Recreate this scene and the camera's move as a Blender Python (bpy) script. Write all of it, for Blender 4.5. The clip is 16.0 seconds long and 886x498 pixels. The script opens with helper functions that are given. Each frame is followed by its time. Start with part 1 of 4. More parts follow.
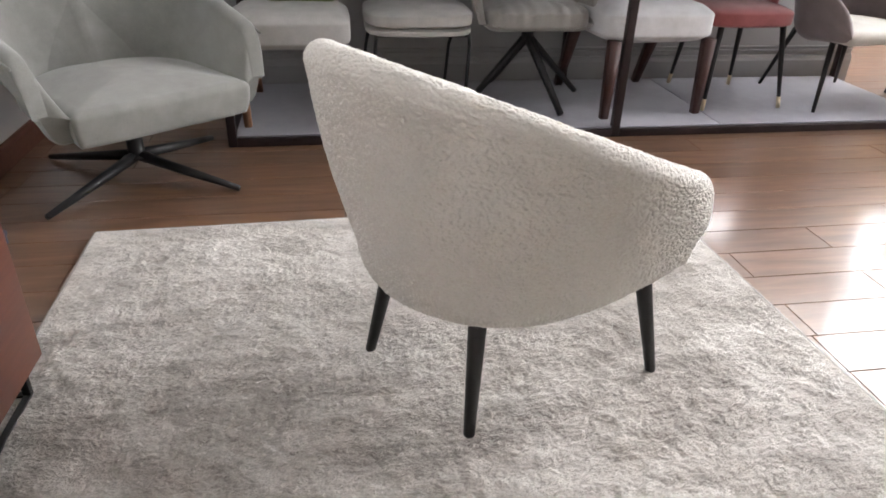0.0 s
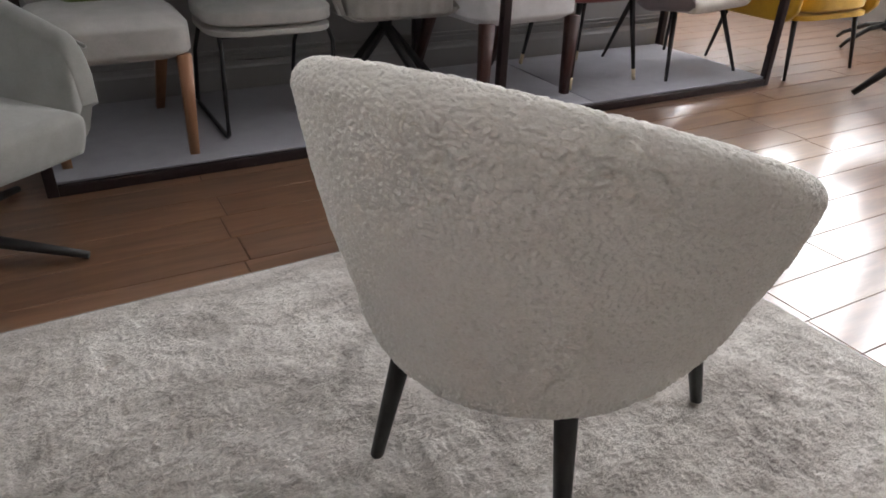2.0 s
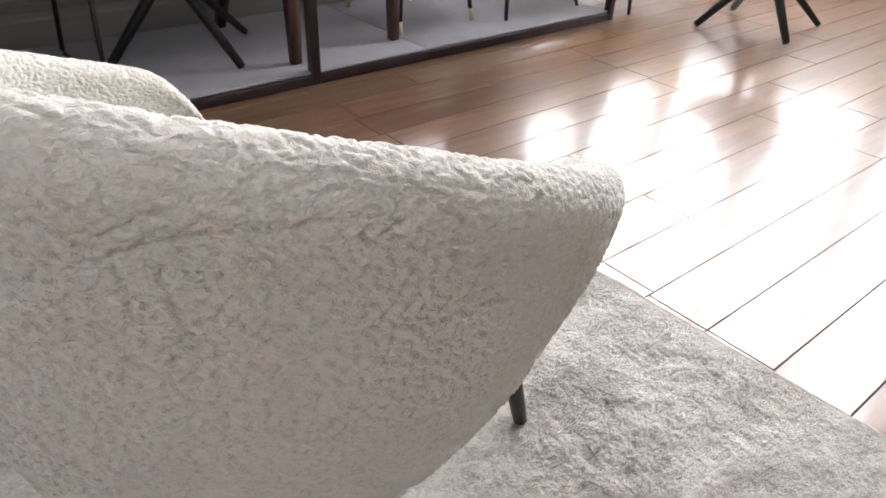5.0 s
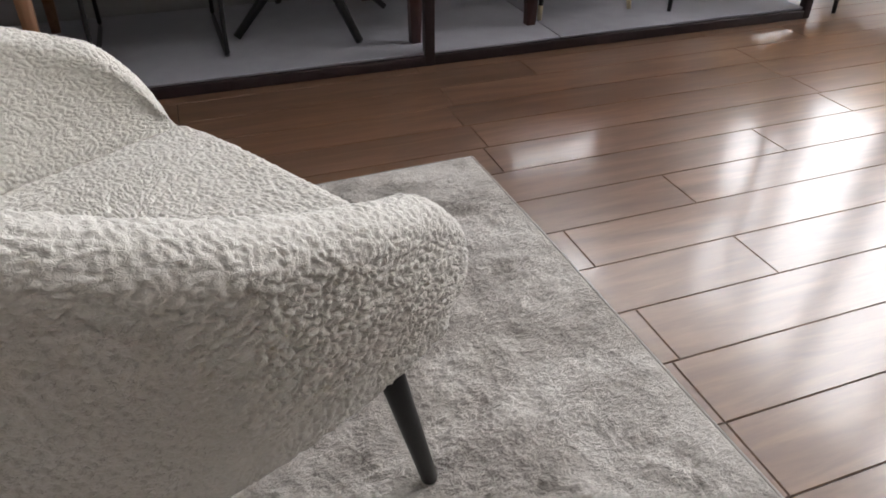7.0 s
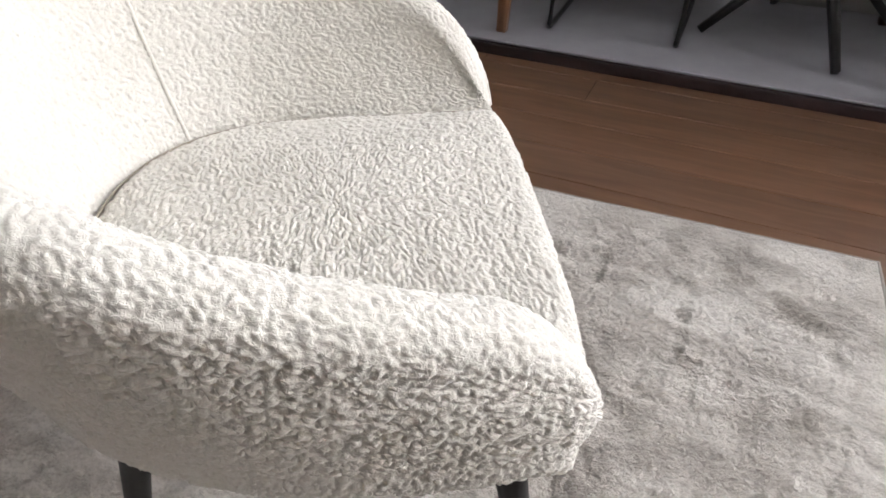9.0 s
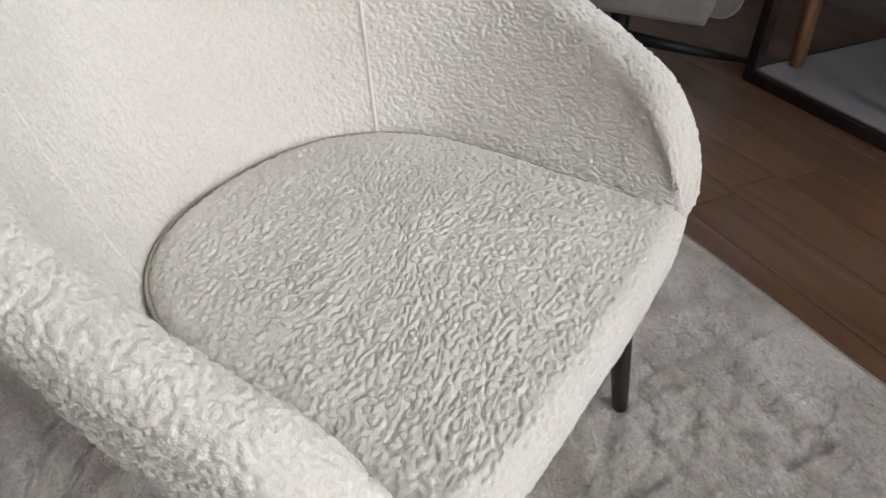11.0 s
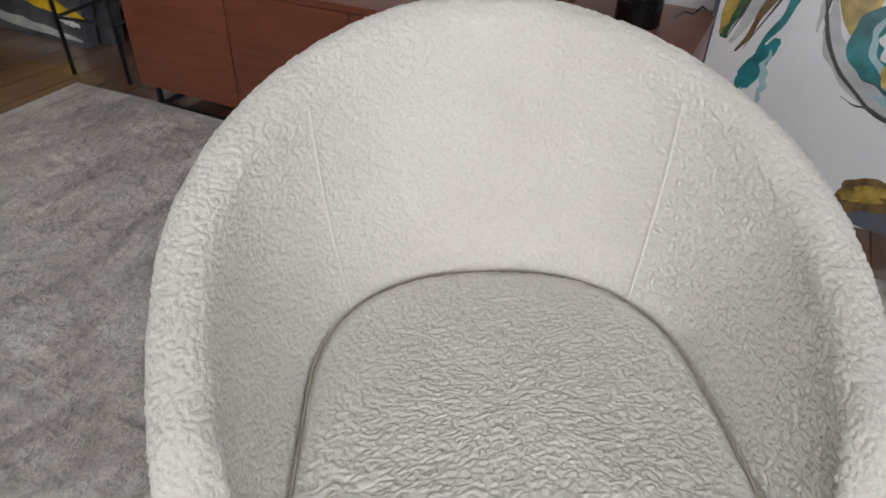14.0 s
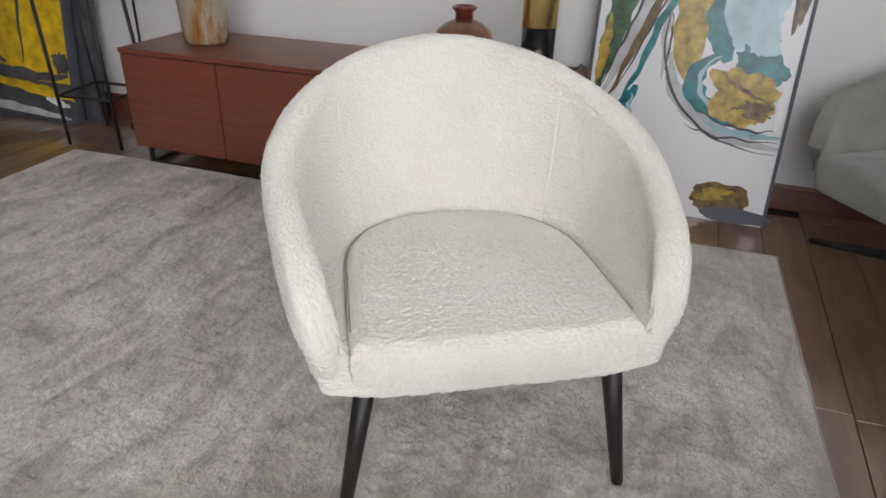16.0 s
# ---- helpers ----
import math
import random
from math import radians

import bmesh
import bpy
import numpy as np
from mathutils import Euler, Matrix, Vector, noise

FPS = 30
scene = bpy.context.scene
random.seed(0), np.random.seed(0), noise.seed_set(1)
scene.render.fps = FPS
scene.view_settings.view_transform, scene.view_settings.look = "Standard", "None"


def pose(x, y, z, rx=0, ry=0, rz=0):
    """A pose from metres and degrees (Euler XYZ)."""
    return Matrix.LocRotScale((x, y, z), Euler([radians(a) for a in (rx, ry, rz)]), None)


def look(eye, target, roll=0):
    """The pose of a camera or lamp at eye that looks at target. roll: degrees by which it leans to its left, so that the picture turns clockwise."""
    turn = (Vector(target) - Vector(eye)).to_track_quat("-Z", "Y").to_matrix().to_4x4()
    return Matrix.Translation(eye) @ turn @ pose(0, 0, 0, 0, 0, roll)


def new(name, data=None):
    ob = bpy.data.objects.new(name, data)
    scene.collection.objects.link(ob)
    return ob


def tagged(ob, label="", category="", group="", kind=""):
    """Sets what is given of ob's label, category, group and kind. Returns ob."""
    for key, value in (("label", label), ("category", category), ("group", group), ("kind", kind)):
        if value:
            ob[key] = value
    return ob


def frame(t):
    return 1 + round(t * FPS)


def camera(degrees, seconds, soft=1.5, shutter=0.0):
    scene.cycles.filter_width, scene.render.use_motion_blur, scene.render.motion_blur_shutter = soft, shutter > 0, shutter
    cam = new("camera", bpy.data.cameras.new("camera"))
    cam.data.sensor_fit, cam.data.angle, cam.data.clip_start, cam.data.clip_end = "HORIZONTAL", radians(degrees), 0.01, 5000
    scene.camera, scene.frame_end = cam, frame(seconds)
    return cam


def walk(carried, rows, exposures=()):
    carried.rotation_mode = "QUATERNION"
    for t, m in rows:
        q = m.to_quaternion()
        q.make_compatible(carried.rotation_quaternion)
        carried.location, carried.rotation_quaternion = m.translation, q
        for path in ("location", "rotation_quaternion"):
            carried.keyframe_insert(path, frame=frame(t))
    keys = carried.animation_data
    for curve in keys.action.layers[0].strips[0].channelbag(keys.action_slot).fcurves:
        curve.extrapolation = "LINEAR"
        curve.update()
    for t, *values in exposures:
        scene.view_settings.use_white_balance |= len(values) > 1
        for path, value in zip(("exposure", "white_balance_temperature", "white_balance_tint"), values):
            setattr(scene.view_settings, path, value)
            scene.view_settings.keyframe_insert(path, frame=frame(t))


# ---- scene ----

# PATH-A
PATH = [
    (0, -0.382, -1.321, 1.055, 80.13, 28.87, 1.84),
    (0.5, -0.459, -1.208, 1.029, 74.36, 29.32, 1.72),
    (1, -0.534, -1.099, 1.016, 68.97, 29.23, 1.85),
    (1.5, -0.618, -0.971, 1.003, 64.64, 29.36, 2.12),
    (2, -0.678, -0.814, 0.990, 60.59, 29.48, 2.10),
    (2.5, -0.652, -0.725, 0.951, 57.13, 29.39, 1.29),
    (3, -0.595, -0.648, 0.930, 54.05, 29.82, 1.51),
    (3.5, -0.548, -0.625, 0.898, 52.83, 30.28, 1.43),
    (4, -0.498, -0.593, 0.883, 51.17, 31.08, 1.68),
    (4.5, -0.407, -0.621, 0.876, 50.02, 31.55, 1.45),
    (4.7, -0.370, -0.634, 0.919, 49.30, 32.96, 2.46),
    (6.8, 0.115, -0.721, 0.898, 64.51, 35.82, -0.06),
    (7, 0.148, -0.720, 0.900, 70.27, 35.64, 0.24),
    (7.5, 0.241, -0.718, 0.897, 86.57, 36.22, 0.49),
    (8, 0.317, -0.664, 0.893, 96.64, 37.16, 0.62),
    (8.5, 0.386, -0.608, 0.893, 109.02, 37.23, -0.16),
    (8.7, 0.396, -0.577, 0.894, 111.06, 37.56, 0.02),
    (10.8, 0.568, -0.240, 0.888, 147.80, 38.30, 0.90),
    (11, 0.590, -0.205, 0.905, 153.60, 38.10, 0.60),
    (11.5, 0.628, -0.098, 0.918, 168.00, 37.70, 0.25),
    (12, 0.607, -0.006, 0.936, 179.60, 37.90, 0.60),
    (12.5, 0.556, 0.059, 0.978, 187.38, 38.05, 0.41),
    (13, 0.521, 0.078, 1.016, 192.57, 37.18, 1.00),
    (13.5, 0.489, 0.139, 1.069, 200.36, 37.90, 1.15),
    (14, 0.566, 0.196, 1.073, 205.61, 35.96, 1.23),
    (14.5, 0.717, 0.262, 1.109, 207.66, 34.45, 1.24),
    (15, 0.856, 0.312, 1.113, 205.48, 28.45, 1.05),
    (15.5, 1.012, 0.366, 1.084, 201.85, 27.25, 1.10),
    (16, 1.175, 0.356, 1.090, 198.65, 27.60, 1.49),
]
LENS = 65.87
# PATH-B
# ---------------------------------------------------------------- camera


def row(t, x, y, z, bearing, pitch, roll):
    b = radians(bearing)
    way = Vector((math.cos(b), math.sin(b), -math.tan(radians(pitch))))
    return t, look((x, y, z), Vector((x, y, z)) + way, roll)


cam = camera(LENS, 16.0, soft=1.7)
walk(cam, [row(*r) for r in PATH], [(0, -0.35), (0.5, -0.72), (1.0, -0.9), (2.0, -1.0), (3.0, -0.65), (3.5, -0.52), (4.7, -0.5), (7, -1.3), (8.5, -0.85), (11, -1.55), (11.5, -1.75), (12, -1.7), (13.5, -1.8), (14.5, -1.72), (16, -1.52)])

# ---------------------------------------------------------------- world and light
world = bpy.data.worlds.new("sky")
world.use_nodes = True
scene.world = world
wn = world.node_tree
sky = wn.nodes.new("ShaderNodeTexSky")
sky.sky_type = "NISHITA"
sky.sun_disc = False
sky.sun_elevation, sky.sun_rotation = radians(38), radians(60)
wn.nodes["Background"].inputs["Strength"].default_value = 0.12
wn.links.new(sky.outputs[0], wn.nodes["Background"].inputs["Color"])
sun = new("sun", bpy.data.lights.new("sun", "SUN"))
sun.data.energy, sun.data.angle, sun.data.color = 0.5, radians(12), (1.0, 0.96, 0.9)
sun.matrix_world = look((8, 7, 9), (2, 1.5, 0))


def window_light(name, eye, target, w, h, energy):
    ob = new(name, bpy.data.lights.new(name, "AREA"))
    ob.data.shape, ob.data.size, ob.data.size_y = "RECTANGLE", w, h
    ob.data.energy, ob.data.color = energy, (0.972, 0.963, 0.985)
    ob.matrix_world = look(eye, target)
    return ob


window_light("daylight_east", (5.1, 2.15, 2.55), (0, 2.15, 2.55), 4.3, 3.4, 700)
window_light("daylight_north", (3.87, 5.45, 3.75), (3.87, 0, 3.75), 1.75, 2.0, 320)
window_light("daylight_rack", (2.1, 2.72, 2.3), (2.1, 0, 2.3), 0.8, 2.8, 165)

# ---------------------------------------------------------------- materials


def nodes(name, rough=0.6, metal=0.0):
    m = bpy.data.materials.new(name)
    m.use_nodes = True
    t = m.node_tree
    b = t.nodes["Principled BSDF"]
    b.inputs["Roughness"].default_value, b.inputs["Metallic"].default_value = rough, metal
    return m, t, b


def coords(t, scale=(1, 1, 1), kind="Object", rot=(0, 0, 0)):
    c = t.nodes.new("ShaderNodeTexCoord")
    mp = t.nodes.new("ShaderNodeMapping")
    mp.inputs["Scale"].default_value = scale
    mp.inputs["Rotation"].default_value = rot
    t.links.new(c.outputs[kind], mp.inputs["Vector"])
    return mp.outputs["Vector"]


def noise_tex(t, vec, scale, detail=4.0, rough=0.55, dist=0.0):
    n = t.nodes.new("ShaderNodeTexNoise")
    n.inputs["Scale"].default_value, n.inputs["Detail"].default_value = scale, detail
    n.inputs["Roughness"].default_value, n.inputs["Distortion"].default_value = rough, dist
    t.links.new(vec, n.inputs["Vector"])
    return n.outputs["Fac"]


def ramp(t, fac, stops):
    r = t.nodes.new("ShaderNodeValToRGB")
    e = r.color_ramp.elements
    while len(e) < len(stops):
        e.new(0.5)
    for k, (p, c) in enumerate(stops):
        e[k].position, e[k].color = p, (*c, 1)
    t.links.new(fac, r.inputs["Fac"])
    return r.outputs["Color"]


def mix(t, fac, a, b, blend="MIX"):
    m = t.nodes.new("ShaderNodeMix")
    m.data_type, m.blend_type = "RGBA", blend
    for sock, val in ((m.inputs[0], fac), (m.inputs[6], a), (m.inputs[7], b)):
        if isinstance(val, (int, float)):
            sock.default_value = val
        elif isinstance(val, tuple):
            sock.default_value = (*val, 1)
        else:
            t.links.new(val, sock)
    return m.outputs[2]


def bump(t, b, height, strength=0.5, dist=0.004, after=None):
    n = t.nodes.new("ShaderNodeBump")
    n.inputs["Strength"].default_value, n.inputs["Distance"].default_value = strength, dist
    t.links.new(height, n.inputs["Height"])
    if after is not None:
        t.links.new(after, n.inputs["Normal"])
    t.links.new(n.outputs[0], b.inputs["Normal"])
    return n.outputs[0]


def simple(name, col, rough=0.6, metal=0.0, vary=0.12, scale=9.0, bump_s=0.15, bump_scale=220.0, kind="Object"):
    m, t, b = nodes(name, rough, metal)
    v = coords(t, kind=kind)
    f = noise_tex(t, v, scale)
    lo = tuple(c * (1 - vary) for c in col)
    hi = tuple(min(1, c * (1 + vary)) for c in col)
    t.links.new(ramp(t, f, [(0.3, lo), (0.7, hi)]), b.inputs["Base Color"])
    if bump_s:
        bump(t, b, noise_tex(t, v, bump_scale, 2), bump_s, 0.002)
    return m


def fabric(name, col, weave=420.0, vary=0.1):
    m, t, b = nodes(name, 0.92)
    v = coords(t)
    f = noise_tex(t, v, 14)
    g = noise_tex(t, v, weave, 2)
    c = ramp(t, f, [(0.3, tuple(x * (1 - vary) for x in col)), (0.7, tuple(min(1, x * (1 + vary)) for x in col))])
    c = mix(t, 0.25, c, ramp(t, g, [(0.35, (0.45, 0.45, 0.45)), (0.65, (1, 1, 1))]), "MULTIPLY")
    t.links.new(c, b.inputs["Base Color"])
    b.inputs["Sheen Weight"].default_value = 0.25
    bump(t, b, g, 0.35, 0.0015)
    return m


def boucle_material():
    m, t, b = nodes("cream_boucle", 1.0)
    v = coords(t)
    big = noise_tex(t, v, 5, 3)
    c = ramp(t, big, [(0.3, (0.69, 0.67, 0.615)), (0.7, (0.76, 0.74, 0.69))])
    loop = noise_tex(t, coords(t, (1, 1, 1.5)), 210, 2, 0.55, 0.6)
    # Pits between the loops are darkened in the colour, as their shade.
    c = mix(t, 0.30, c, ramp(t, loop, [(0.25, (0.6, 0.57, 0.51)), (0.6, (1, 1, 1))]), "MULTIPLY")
    t.links.new(c, b.inputs["Base Color"])
    b.inputs["Sheen Weight"].default_value = 0.45
    b.inputs["Sheen Roughness"].default_value = 0.6
    b.inputs["Specular IOR Level"].default_value = 0.15
    n1 = bump(t, b, loop, 0.6, 0.003)
    bump(t, b, noise_tex(t, v, 420, 1), 0.2, 0.0015, n1)
    return m


def rug_material():
    m, t, b = nodes("shag_rug", 1.0)
    v = coords(t)
    # Light and dark swaths of the brushed pile, its shading painted as colour.
    patch = noise_tex(t, coords(t, (1.0, 2.4, 1.0)), 2.6, 4, 0.55, 1.2)
    c = ramp(t, patch, [(0.30, (0.40, 0.37, 0.335)), (0.46, (0.67, 0.625, 0.575)), (0.62, (0.88, 0.84, 0.79))])
    # Dark lines where the pile turns, that shade painted into the colour.
    lay_shade = noise_tex(t, coords(t, (1.6, 0.9, 1.0), rot=(0, 0, 0.5)), 2.1, 3, 0.5, 0.9)
    c = mix(t, 0.32, c, ramp(t, lay_shade, [(0.40, (1, 1, 1)), (0.485, (0.50, 0.48, 0.46)), (0.50, (0.95, 0.95, 0.95)), (0.60, (1, 1, 1))]), "MULTIPLY")
    # Hollows between clumps and tufts are shaded in the colour, besides the bump.
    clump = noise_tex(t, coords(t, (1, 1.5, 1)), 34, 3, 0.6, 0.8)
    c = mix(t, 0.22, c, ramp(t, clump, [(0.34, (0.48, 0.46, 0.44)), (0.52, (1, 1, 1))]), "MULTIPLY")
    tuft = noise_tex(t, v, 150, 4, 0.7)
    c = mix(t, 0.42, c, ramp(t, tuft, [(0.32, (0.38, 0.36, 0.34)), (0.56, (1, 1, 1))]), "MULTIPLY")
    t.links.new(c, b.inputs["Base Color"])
    b.inputs["Sheen Weight"].default_value = 0.45
    b.inputs["Specular IOR Level"].default_value = 0.1
    n0 = bump(t, b, clump, 0.7, 0.014)
    n1 = bump(t, b, tuft, 0.8, 0.008, n0)
    bump(t, b, noise_tex(t, v, 600, 2), 0.4, 0.002, n1)
    return m


def plank_material():
    m, t, b = nodes("floor_wood", 0.3)
    info = t.nodes.new("ShaderNodeObjectInfo")
    geo = t.nodes.new("ShaderNodeNewGeometry")
    c = t.nodes.new("ShaderNodeTexCoord")
    off = t.nodes.new("ShaderNodeVectorMath")
    off.operation = "SCALE"
    off.inputs[0].default_value = (7.3, 3.1, 5.7)
    add0 = t.nodes.new("ShaderNodeMath")
    add0.operation = "ADD"
    t.links.new(info.outputs["Random"], add0.inputs[0])
    t.links.new(geo.outputs["Random Per Island"], add0.inputs[1])
    t.links.new(add0.outputs[0], off.inputs["Scale"])
    add = t.nodes.new("ShaderNodeVectorMath")
    t.links.new(c.outputs["Object"], add.inputs[0])
    t.links.new(off.outputs[0], add.inputs[1])
    mp = t.nodes.new("ShaderNodeMapping")
    mp.inputs["Scale"].default_value = (1.3, 11, 1)
    t.links.new(add.outputs[0], mp.inputs["Vector"])
    grain = noise_tex(t, mp.outputs[0], 2.2, 4, 0.55, 0.8)
    fine = noise_tex(t, mp.outputs[0], 16, 3)
    col = ramp(t, grain, [(0.25, (0.12, 0.06, 0.034)), (0.48, (0.165, 0.088, 0.05)), (0.72, (0.225, 0.13, 0.078))])
    tone = ramp(t, add0.outputs[0], [(0.0, (0.82, 0.80, 0.80)), (1.0, (1.12, 1.08, 1.05))])
    col = mix(t, 1.0, col, tone, "MULTIPLY")
    col = mix(t, 0.16, col, ramp(t, fine, [(0.35, (0.6, 0.6, 0.6)), (0.6, (1, 1, 1))]), "MULTIPLY")
    t.links.new(col, b.inputs["Base Color"])
    b.inputs["Specular IOR Level"].default_value = 0.9
    b.inputs["Roughness"].default_value = 0.3
    b.inputs["Coat Weight"].default_value = 1.0
    b.inputs["Coat Roughness"].default_value = 0.14
    b.inputs["Coat IOR"].default_value = 1.7
    return m


def veneer_material(name, lo, hi, axis=(1, 14, 14), rough=0.32):
    m, t, b = nodes(name, rough)
    v = coords(t, axis)
    g = noise_tex(t, v, 3.0, 7, 0.6, 0.8)
    t.links.new(ramp(t, g, [(0.25, lo), (0.75, hi)]), b.inputs["Base Color"])
    bump(t, b, g, 0.08, 0.002)
    return m


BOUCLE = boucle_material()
RUG = rug_material()
RUG_EDGE = fabric("rug_binding", (0.34, 0.31, 0.28), 300)
PLANK = plank_material()
BLACK_WOOD = simple("black_stained_wood", (0.012, 0.011, 0.011), 0.42, vary=0.3)
BLACK_METAL = simple("black_powder_coat", (0.014, 0.014, 0.015), 0.45, 0.0, 0.2)
RACK_METAL = simple("rack_dark_steel", (0.03, 0.018, 0.02), 0.4, 0.2, 0.25)
WALNUT = veneer_material("walnut_veneer", (0.13, 0.036, 0.019), (0.20, 0.061, 0.033), (14, 1.2, 14), 0.33)
OAK = veneer_material("oak_leg_wood", (0.27, 0.125, 0.06), (0.40, 0.21, 0.11), (14, 14, 1.5), 0.45)
DARK_LEG = veneer_material("dark_walnut_leg", (0.045, 0.016, 0.014), (0.085, 0.032, 0.025), (14, 14, 1.5), 0.4)
WALL = simple("white_wall_paint", (0.72, 0.72, 0.725), 0.75, 0, 0.03, 3.0, 0.1, 160)
WALL_GREY = simple("pale_grey_wall_paint", (0.36, 0.355, 0.355), 0.75, 0, 0.04, 3.0, 0.1, 160)
CEIL = simple("ceiling_paint", (0.45, 0.44, 0.42), 0.85, 0, 0.02, 3.0, 0.05)
BASEBOARD = veneer_material("red_brown_baseboard", (0.085, 0.028, 0.017), (0.14, 0.05, 0.03), (1.2, 14, 14), 0.4)
PAD = fabric("rack_pad_grey", (0.32, 0.32, 0.36), 260, 0.06)
GREY_CLOTH = fabric("sage_grey_cloth", (0.25, 0.25, 0.235))
LIGHT_GREY = fabric("light_grey_cloth", (0.46, 0.45, 0.43))
CHANNEL_GREY = fabric("channel_grey_cloth", (0.36, 0.345, 0.325))
WHITE_CLOTH = fabric("off_white_cloth", (0.66, 0.66, 0.67))
ROSE = fabric("rose_velvet", (0.30, 0.085, 0.085), 500, 0.15)
PINK = fabric("pink_velvet", (0.62, 0.16, 0.17), 500, 0.15)
TAUPE = fabric("taupe_cloth", (0.23, 0.19, 0.19))
CREAM = fabric("cream_cloth", (0.66, 0.63, 0.57))
YELLOW = fabric("mustard_velvet", (0.62, 0.36, 0.02), 500, 0.15)
GREEN = fabric("green_cloth", (0.16, 0.22, 0.05))
GOLD = simple("brushed_gold", (0.75, 0.56, 0.22), 0.28, 1.0, 0.08)
BRASS_TIP = simple("pale_brass_tip", (0.72, 0.62, 0.42), 0.35, 0.6, 0.08)
SLATE = simple("slate_canvas_edge", (0.075, 0.085, 0.11), 0.6)
WALL_DARK = simple("taupe_wall_paint", (0.30, 0.28, 0.26), 0.8, 0, 0.05, 3.0, 0.1, 160)
WINFRAME = simple("window_frame_grey", (0.35, 0.36, 0.38), 0.5)
BLACK_LAC = simple("black_lacquer", (0.006, 0.006, 0.007), 0.12, 0, 0.1, 9, 0.0)
GLASS_PANE = bpy.data.materials.new("window_glass")
GLASS_PANE.use_nodes = True
_b = GLASS_PANE.node_tree.nodes["Principled BSDF"]
_b.inputs["Transmission Weight"].default_value, _b.inputs["Roughness"].default_value, _b.inputs["IOR"].default_value = 1.0, 0.0, 1.02

# ---------------------------------------------------------------- mesh helpers


def part(name, bm, mat, parent=None, label="", smooth=True):
    me = bpy.data.meshes.new(name)
    if smooth:
        for f in bm.faces:
            f.smooth = True
    bm.normal_update()
    bm.to_mesh(me)
    bm.free()
    if not isinstance(mat, (list, tuple)):
        mat = [mat]
    for m in mat:
        me.materials.append(m)
    ob = new(name, me)
    if parent is not None:
        ob.parent = parent
    if label:
        tagged(ob, label)
    return ob


def thing(name, label, category, m=None, group="", kind=""):
    ob = new(name)
    ob.empty_display_size = 0.1
    if m is not None:
        ob.matrix_world = m
    return tagged(ob, label, category, group, kind)


def box(x0, y0, z0, x1, y1, z1, bevel=0.004, seg=2, bm=None):
    bm2 = bmesh.new()
    bmesh.ops.create_cube(bm2, size=1)
    bmesh.ops.scale(bm2, vec=(x1 - x0, y1 - y0, z1 - z0), verts=bm2.verts)
    bmesh.ops.translate(bm2, vec=((x0 + x1) / 2, (y0 + y1) / 2, (z0 + z1) / 2), verts=bm2.verts)
    if bevel:
        bmesh.ops.bevel(bm2, geom=bm2.edges[:], offset=bevel, segments=seg, affect="EDGES", profile=0.6)
    if bm is None:
        return bm2
    merge(bm, bm2)
    return bm


def merge(bm, other):
    me = bpy.data.meshes.new("tmp")
    other.to_mesh(me)
    other.free()
    bm.from_mesh(me)
    bpy.data.meshes.remove(me)
    return bm


def tube(points, radii, seg=14, bm=None, cap=True, square=False):
    """A round (or square) bar along points."""
    bm = bm or bmesh.new()
    pts = [Vector(p) for p in points]
    if isinstance(radii, (int, float)):
        radii = [radii] * len(pts)
    rings = []
    ref = None
    for k, p in enumerate(pts):
        d = (pts[min(k + 1, len(pts) - 1)] - pts[max(k - 1, 0)]).normalized()
        if ref is None:
            ref = Vector((0, 0, 1)) if abs(d.z) < 0.9 else Vector((1, 0, 0))
        u = d.cross(ref).normalized()
        w = d.cross(u).normalized()
        n = 4 if square else seg
        ring = []
        for j in range(n):
            a = 2 * math.pi * (j + (0.5 if square else 0)) / n
            ring.append(bm.verts.new(p + (u * math.cos(a) + w * math.sin(a)) * radii[k] * (1.414 if square else 1)))
        rings.append(ring)
    for a, b in zip(rings, rings[1:]):
        n = len(a)
        for j in range(n):
            bm.faces.new((a[j], a[(j + 1) % n], b[(j + 1) % n], b[j]))
    if cap:
        bm.faces.new(rings[0][::-1])
        bm.faces.new(rings[-1])
    bmesh.ops.recalc_face_normals(bm, faces=bm.faces)
    return bm


def lathe(profile, seg=40, bm=None):
    """A turned body from (radius, height) pairs."""
    bm = bm or bmesh.new()
    rings = []
    for r, z in profile:
        rings.append([bm.verts.new((max(r, 1e-4) * math.cos(2 * math.pi * j / seg), max(r, 1e-4) * math.sin(2 * math.pi * j / seg), z)) for j in range(seg)])
    for a, b in zip(rings, rings[1:]):
        for j in range(seg):
            bm.faces.new((a[j], a[(j + 1) % seg], b[(j + 1) % seg], b[j]))
    bm.faces.new(rings[0][::-1])
    bm.faces.new(rings[-1])
    return bm


def grid(fn, nu, nv, bm=None, wrap_u=False):
    """A sheet of quads; fn(i/nu, j/nv) gives a point."""
    bm = bm or bmesh.new()
    vs = [[bm.verts.new(fn(i / nu, j / nv)) for j in range(nv + 1)] for i in range(nu if wrap_u else nu + 1)]
    n = len(vs)
    for i in range(nu):
        for j in range(nv):
            a, b = vs[i], vs[(i + 1) % n]
            bm.faces.new((a[j], b[j], b[j + 1], a[j + 1]))
    return bm


